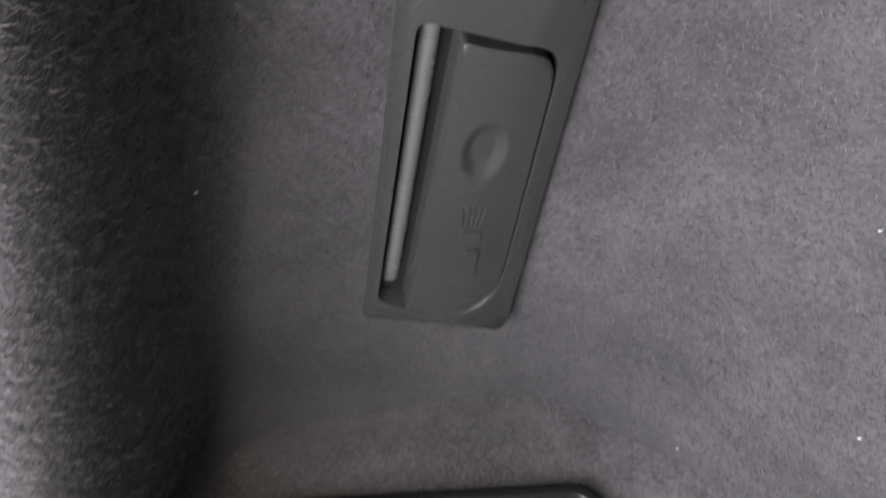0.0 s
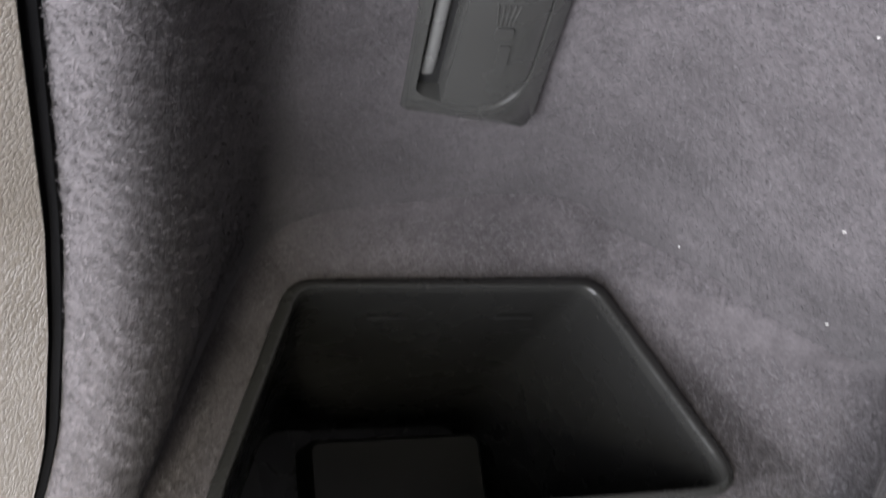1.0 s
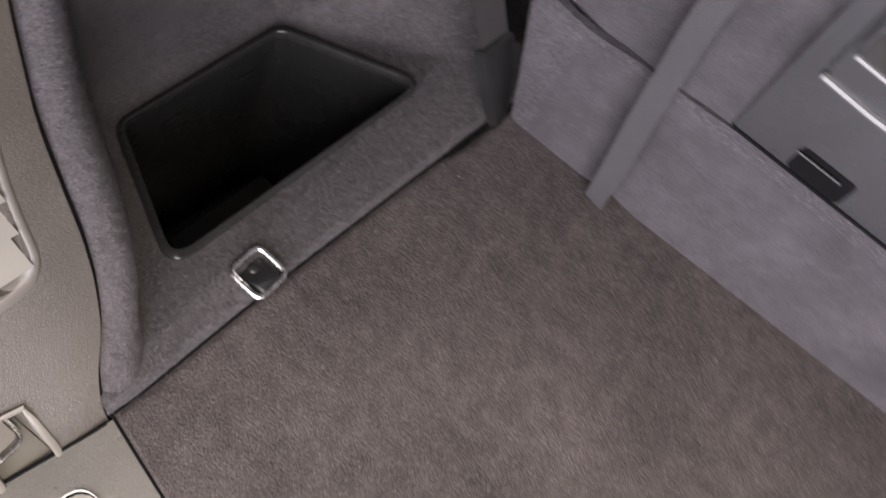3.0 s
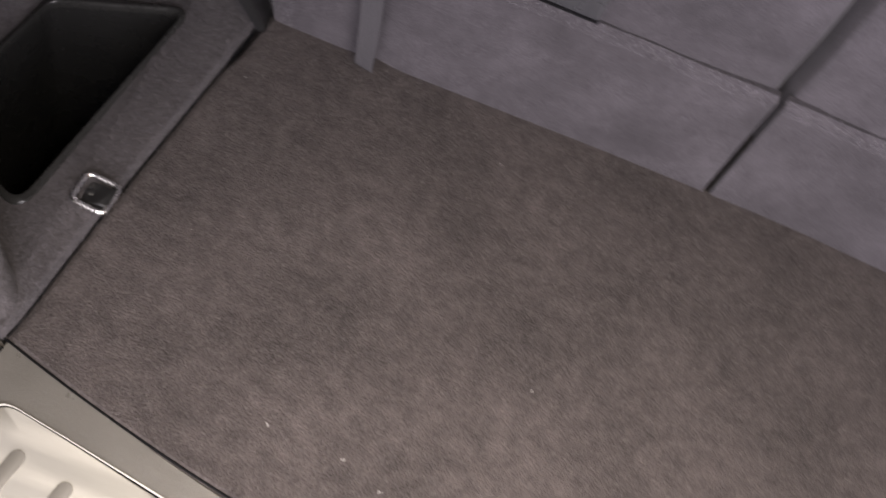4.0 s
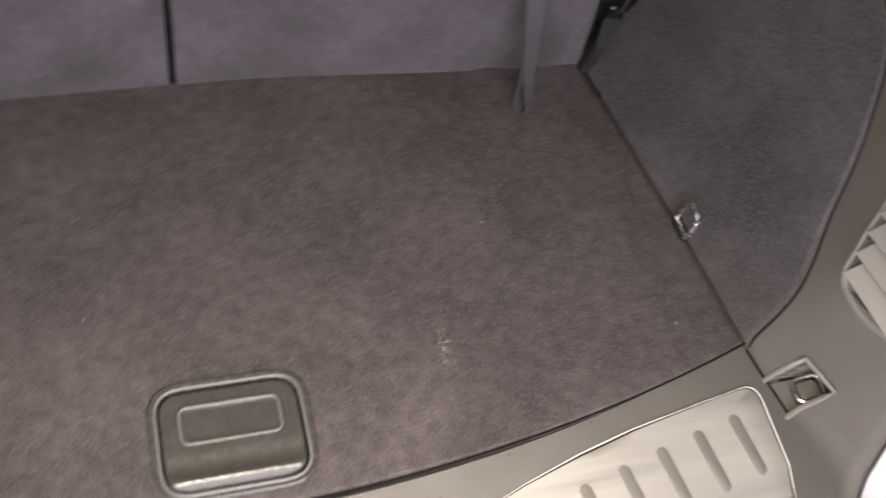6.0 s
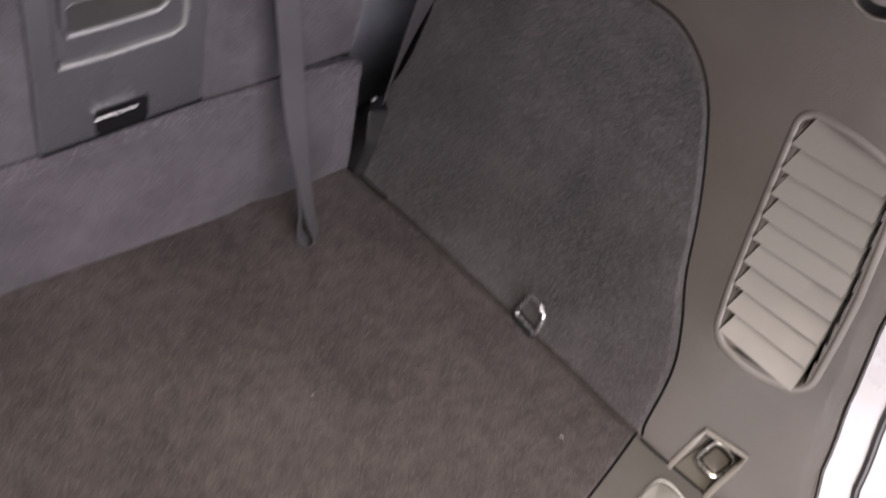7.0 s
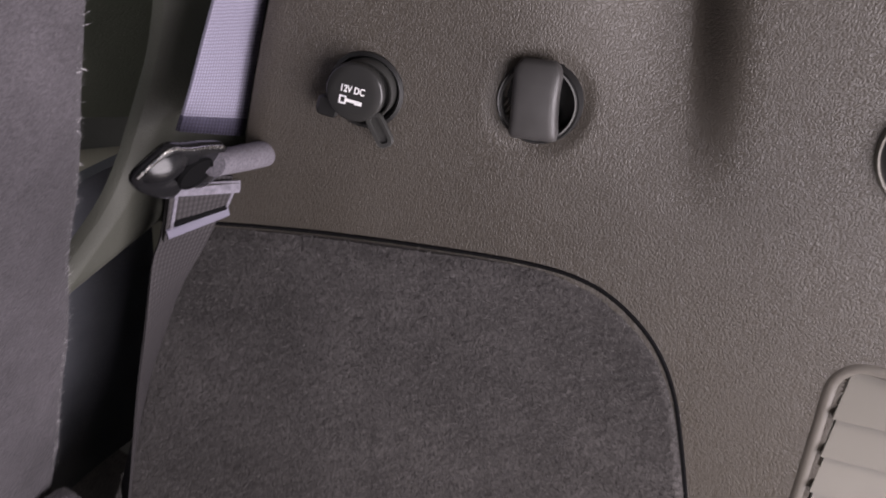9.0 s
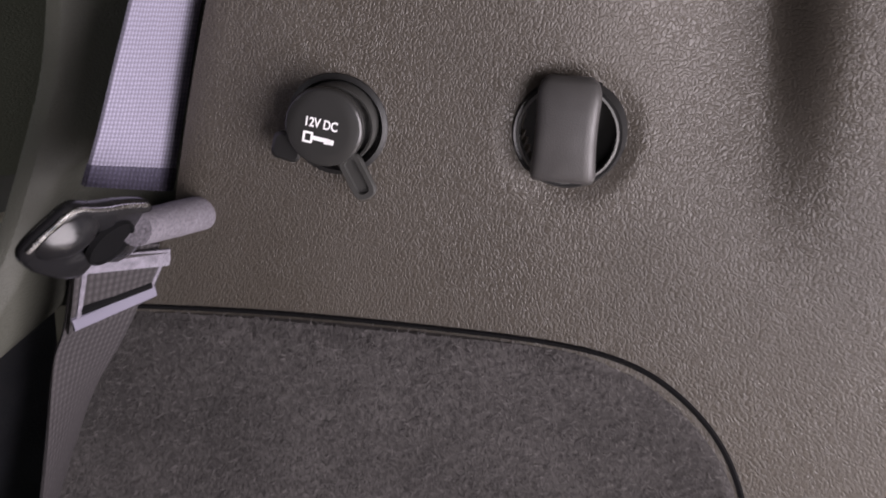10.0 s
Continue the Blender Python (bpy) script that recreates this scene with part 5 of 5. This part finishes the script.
# pale rubbed smudge of fine fibres
for k in range(60):
    x, y, a = rng.gauss(0.255, 0.004), rng.uniform(0.03, 0.075), rng.uniform(0, 6.3)
    tube([(x, y, 0.0014), (x + 0.002 * math.cos(a), y + 0.002 * math.sin(a), 0.0016)], 0.00014, 4, bm=lint)
tagged(part("lint", lint, LINT), "pale lint specks on the carpet", "lint", kind="stuff")


# ---- pile of the carpets ----
def pile_mat(name, base, vary):
    m = bpy.data.materials.new(name)
    m.use_nodes = True
    nt = m.node_tree
    b = nt.nodes["Principled BSDF"]
    b.inputs["Roughness"].default_value = 0.9
    g = nt.nodes.new("ShaderNodeNewGeometry")
    r = nt.nodes.new("ShaderNodeMapRange")
    r.inputs[3].default_value, r.inputs[4].default_value = 1 - vary, 1 + vary
    v = nt.nodes.new("ShaderNodeVectorMath")
    v.operation = "SCALE"
    v.inputs[0].default_value = base
    nt.links.new(g.outputs["Random Per Island"], r.inputs[0])
    nt.links.new(r.outputs[0], v.inputs["Scale"])
    nt.links.new(v.outputs[0], b.inputs["Base Color"])
    return m


def pile(name, ob, ok, count, length, rise, width, material, label, seed, comb=(0, 0, 0), clump=0.5):
    """Short loose fibres standing on the faces of ob for which ok(centres, normals) holds."""
    me = ob.data
    n = len(me.polygons)
    area_, cen, nrm = np.empty(n), np.empty(n * 3), np.empty(n * 3)
    me.polygons.foreach_get("area", area_)
    me.polygons.foreach_get("center", cen)
    me.polygons.foreach_get("normal", nrm)
    cen, nrm = cen.reshape(-1, 3), nrm.reshape(-1, 3)
    rg = np.random.default_rng(seed)
    w = area_ * ok(cen, nrm)
    pick = rg.choice(n, count, p=w / w.sum())
    start = np.empty(n, dtype=np.int32)
    me.polygons.foreach_get("loop_start", start)
    lv = np.empty(len(me.loops), dtype=np.int32)
    me.loops.foreach_get("vertex_index", lv)
    co = np.empty(len(me.vertices) * 3)
    me.vertices.foreach_get("co", co)
    co = co.reshape(-1, 3)
    q = [co[lv[start[pick] + k]] for k in range(4)]
    a, b = rg.random((2, count, 1))
    p = (q[0] * (1 - a) + q[1] * a) * (1 - b) + (q[3] * (1 - a) + q[2] * a) * b
    nn = nrm[pick]
    # neighbouring fibres lean alike
    ph = 2 * np.pi * np.sin(p[:, :1] * 190 + np.sin(p[:, 1:2] * 140) * 2 + p[:, 2:] * 170) * np.cos(p[:, 1:2] * 160 + p[:, 2:] * 120 + np.sin(p[:, :1] * 110))
    rand = rg.normal(size=(count, 3))
    lean = rand + clump * np.concatenate([np.cos(ph), np.sin(ph), np.sin(ph + 1.3)], 1) * 1.5 + np.array(comb)
    lean -= nn * (lean * nn).sum(1, keepdims=True)
    lean /= np.linalg.norm(lean, axis=1, keepdims=True) + 1e-9
    side = np.cross(nn, lean)
    ln = length * rg.uniform(0.5, 1.25, (count, 1))
    up = rise * rg.uniform(0.3, 1.3, (count, 1))
    tip = p + lean * ln + nn * up
    wd = width * rg.uniform(0.7, 1.3, (count, 1))
    v = np.stack([p - side * wd / 2, p + side * wd / 2, tip], 1).reshape(-1, 3)
    out = bpy.data.meshes.new(name)
    out.vertices.add(count * 3)
    out.vertices.foreach_set("co", v.ravel())
    out.loops.add(count * 3)
    out.loops.foreach_set("vertex_index", np.arange(count * 3, dtype=np.int32))
    out.polygons.add(count)
    out.polygons.foreach_set("loop_start", np.arange(0, count * 3, 3, dtype=np.int32))
    out.update(calc_edges=True)
    out.materials.append(material)
    return tagged(new(name, out), label, "carpet pile", kind="stuff")


FLOOR_PILE = pile_mat("floor_pile", (0.0615, 0.0535, 0.0515), 0.55)
LEDGE_PILE = pile_mat("ledge_pile", (0.06, 0.055, 0.058), 0.5)
SIDE_PILE = pile_mat("side_pile", (0.06, 0.056, 0.058), 0.4)
PANEL_PILE = pile_mat("panel_pile", (0.051, 0.0465, 0.046), 0.6)
NAP = pile_mat("long_nap", (0.062, 0.056, 0.058), 0.6)
FRINGE = pile_mat("seat_fringe", (0.3, 0.29, 0.3), 0.5)
SEAT_PILE = pile_mat("seat_pile", (0.12, 0.11, 0.12), 0.5)
pile("floor_pile", floor_ob, lambda c, n: (n[:, 2] > 0.6) & (c[:, 2] > -0.005), 190000, 0.0034, 0.0011, 0.0007, FLOOR_PILE, "short grey-brown pile of the load floor carpet", 1, (0.1, 0.1, 0), 1.1)
pile("side_pile", carpet_w, lambda c, n: (c[:, 2] < 0.5) & ((n[:, 0] > 0.05) | (n[:, 1] > 0.5)) & (c[:, 2] > -0.02) & ~((c[:, 2] > 0.136) & (c[:, 2] < 0.345) & (np.abs(c[:, 1] - 0.281 + 0.135 * (c[:, 2] - 0.149)) < 0.036)), 120000, 0.0032, 0.0012, 0.00055, SIDE_PILE, "short dark grey pile of the side carpet", 2, (0, 0, 0.5))
pile("ledge_pile", ledge, lambda c, n: np.abs(n[:, 2]) > 0.3, 60000, 0.0042, 0.0014, 0.0006, LEDGE_PILE, "short dark grey pile of the ledge carpet", 3, (0, 0, 0), 1.4)
pile("panel_pile", panel, lambda c, n: (n[:, 0] < -0.3), 70000, 0.0042, 0.0013, 0.0006, PANEL_PILE, "short dark grey pile of the carpeted side panel", 4, (0, 0, 0.9), 0.7)
pile("column_pile", carpet_w, lambda c, n: (c[:, 2] < 0.5) & (c[:, 2] > 0.0) & (c[:, 1] < 0.185) & (n[:, 0] > -0.3), 30000, 0.0042, 0.0016, 0.0006, NAP, "longer dark grey nap on the rounded carpet edge", 9, (0, 0, 0.3), 0.8)

for seat in [o for o in scene.objects if o.name.startswith("back_panel")]:
    f = pile("seat_fringe", seat, lambda c, n: (np.abs(c[:, 0]) > 0.556) & (np.abs(c[:, 0]) < 0.575), 7000, 0.0062, 0.0022, 0.0003, FRINGE, "frayed velour fibres along the seat edge", 7)
for flap_ob in [o for o in scene.objects if o.name.startswith("lower_flap")]:
    f = pile("flap_fringe", flap_ob, lambda c, n: (np.abs(c[:, 0]) > 0.53) | (c[:, 2] > 0.17), 9000, 0.0032, 0.0012, 0.0004, SEAT_PILE, "frayed velour fibres along the flap edge", 8)
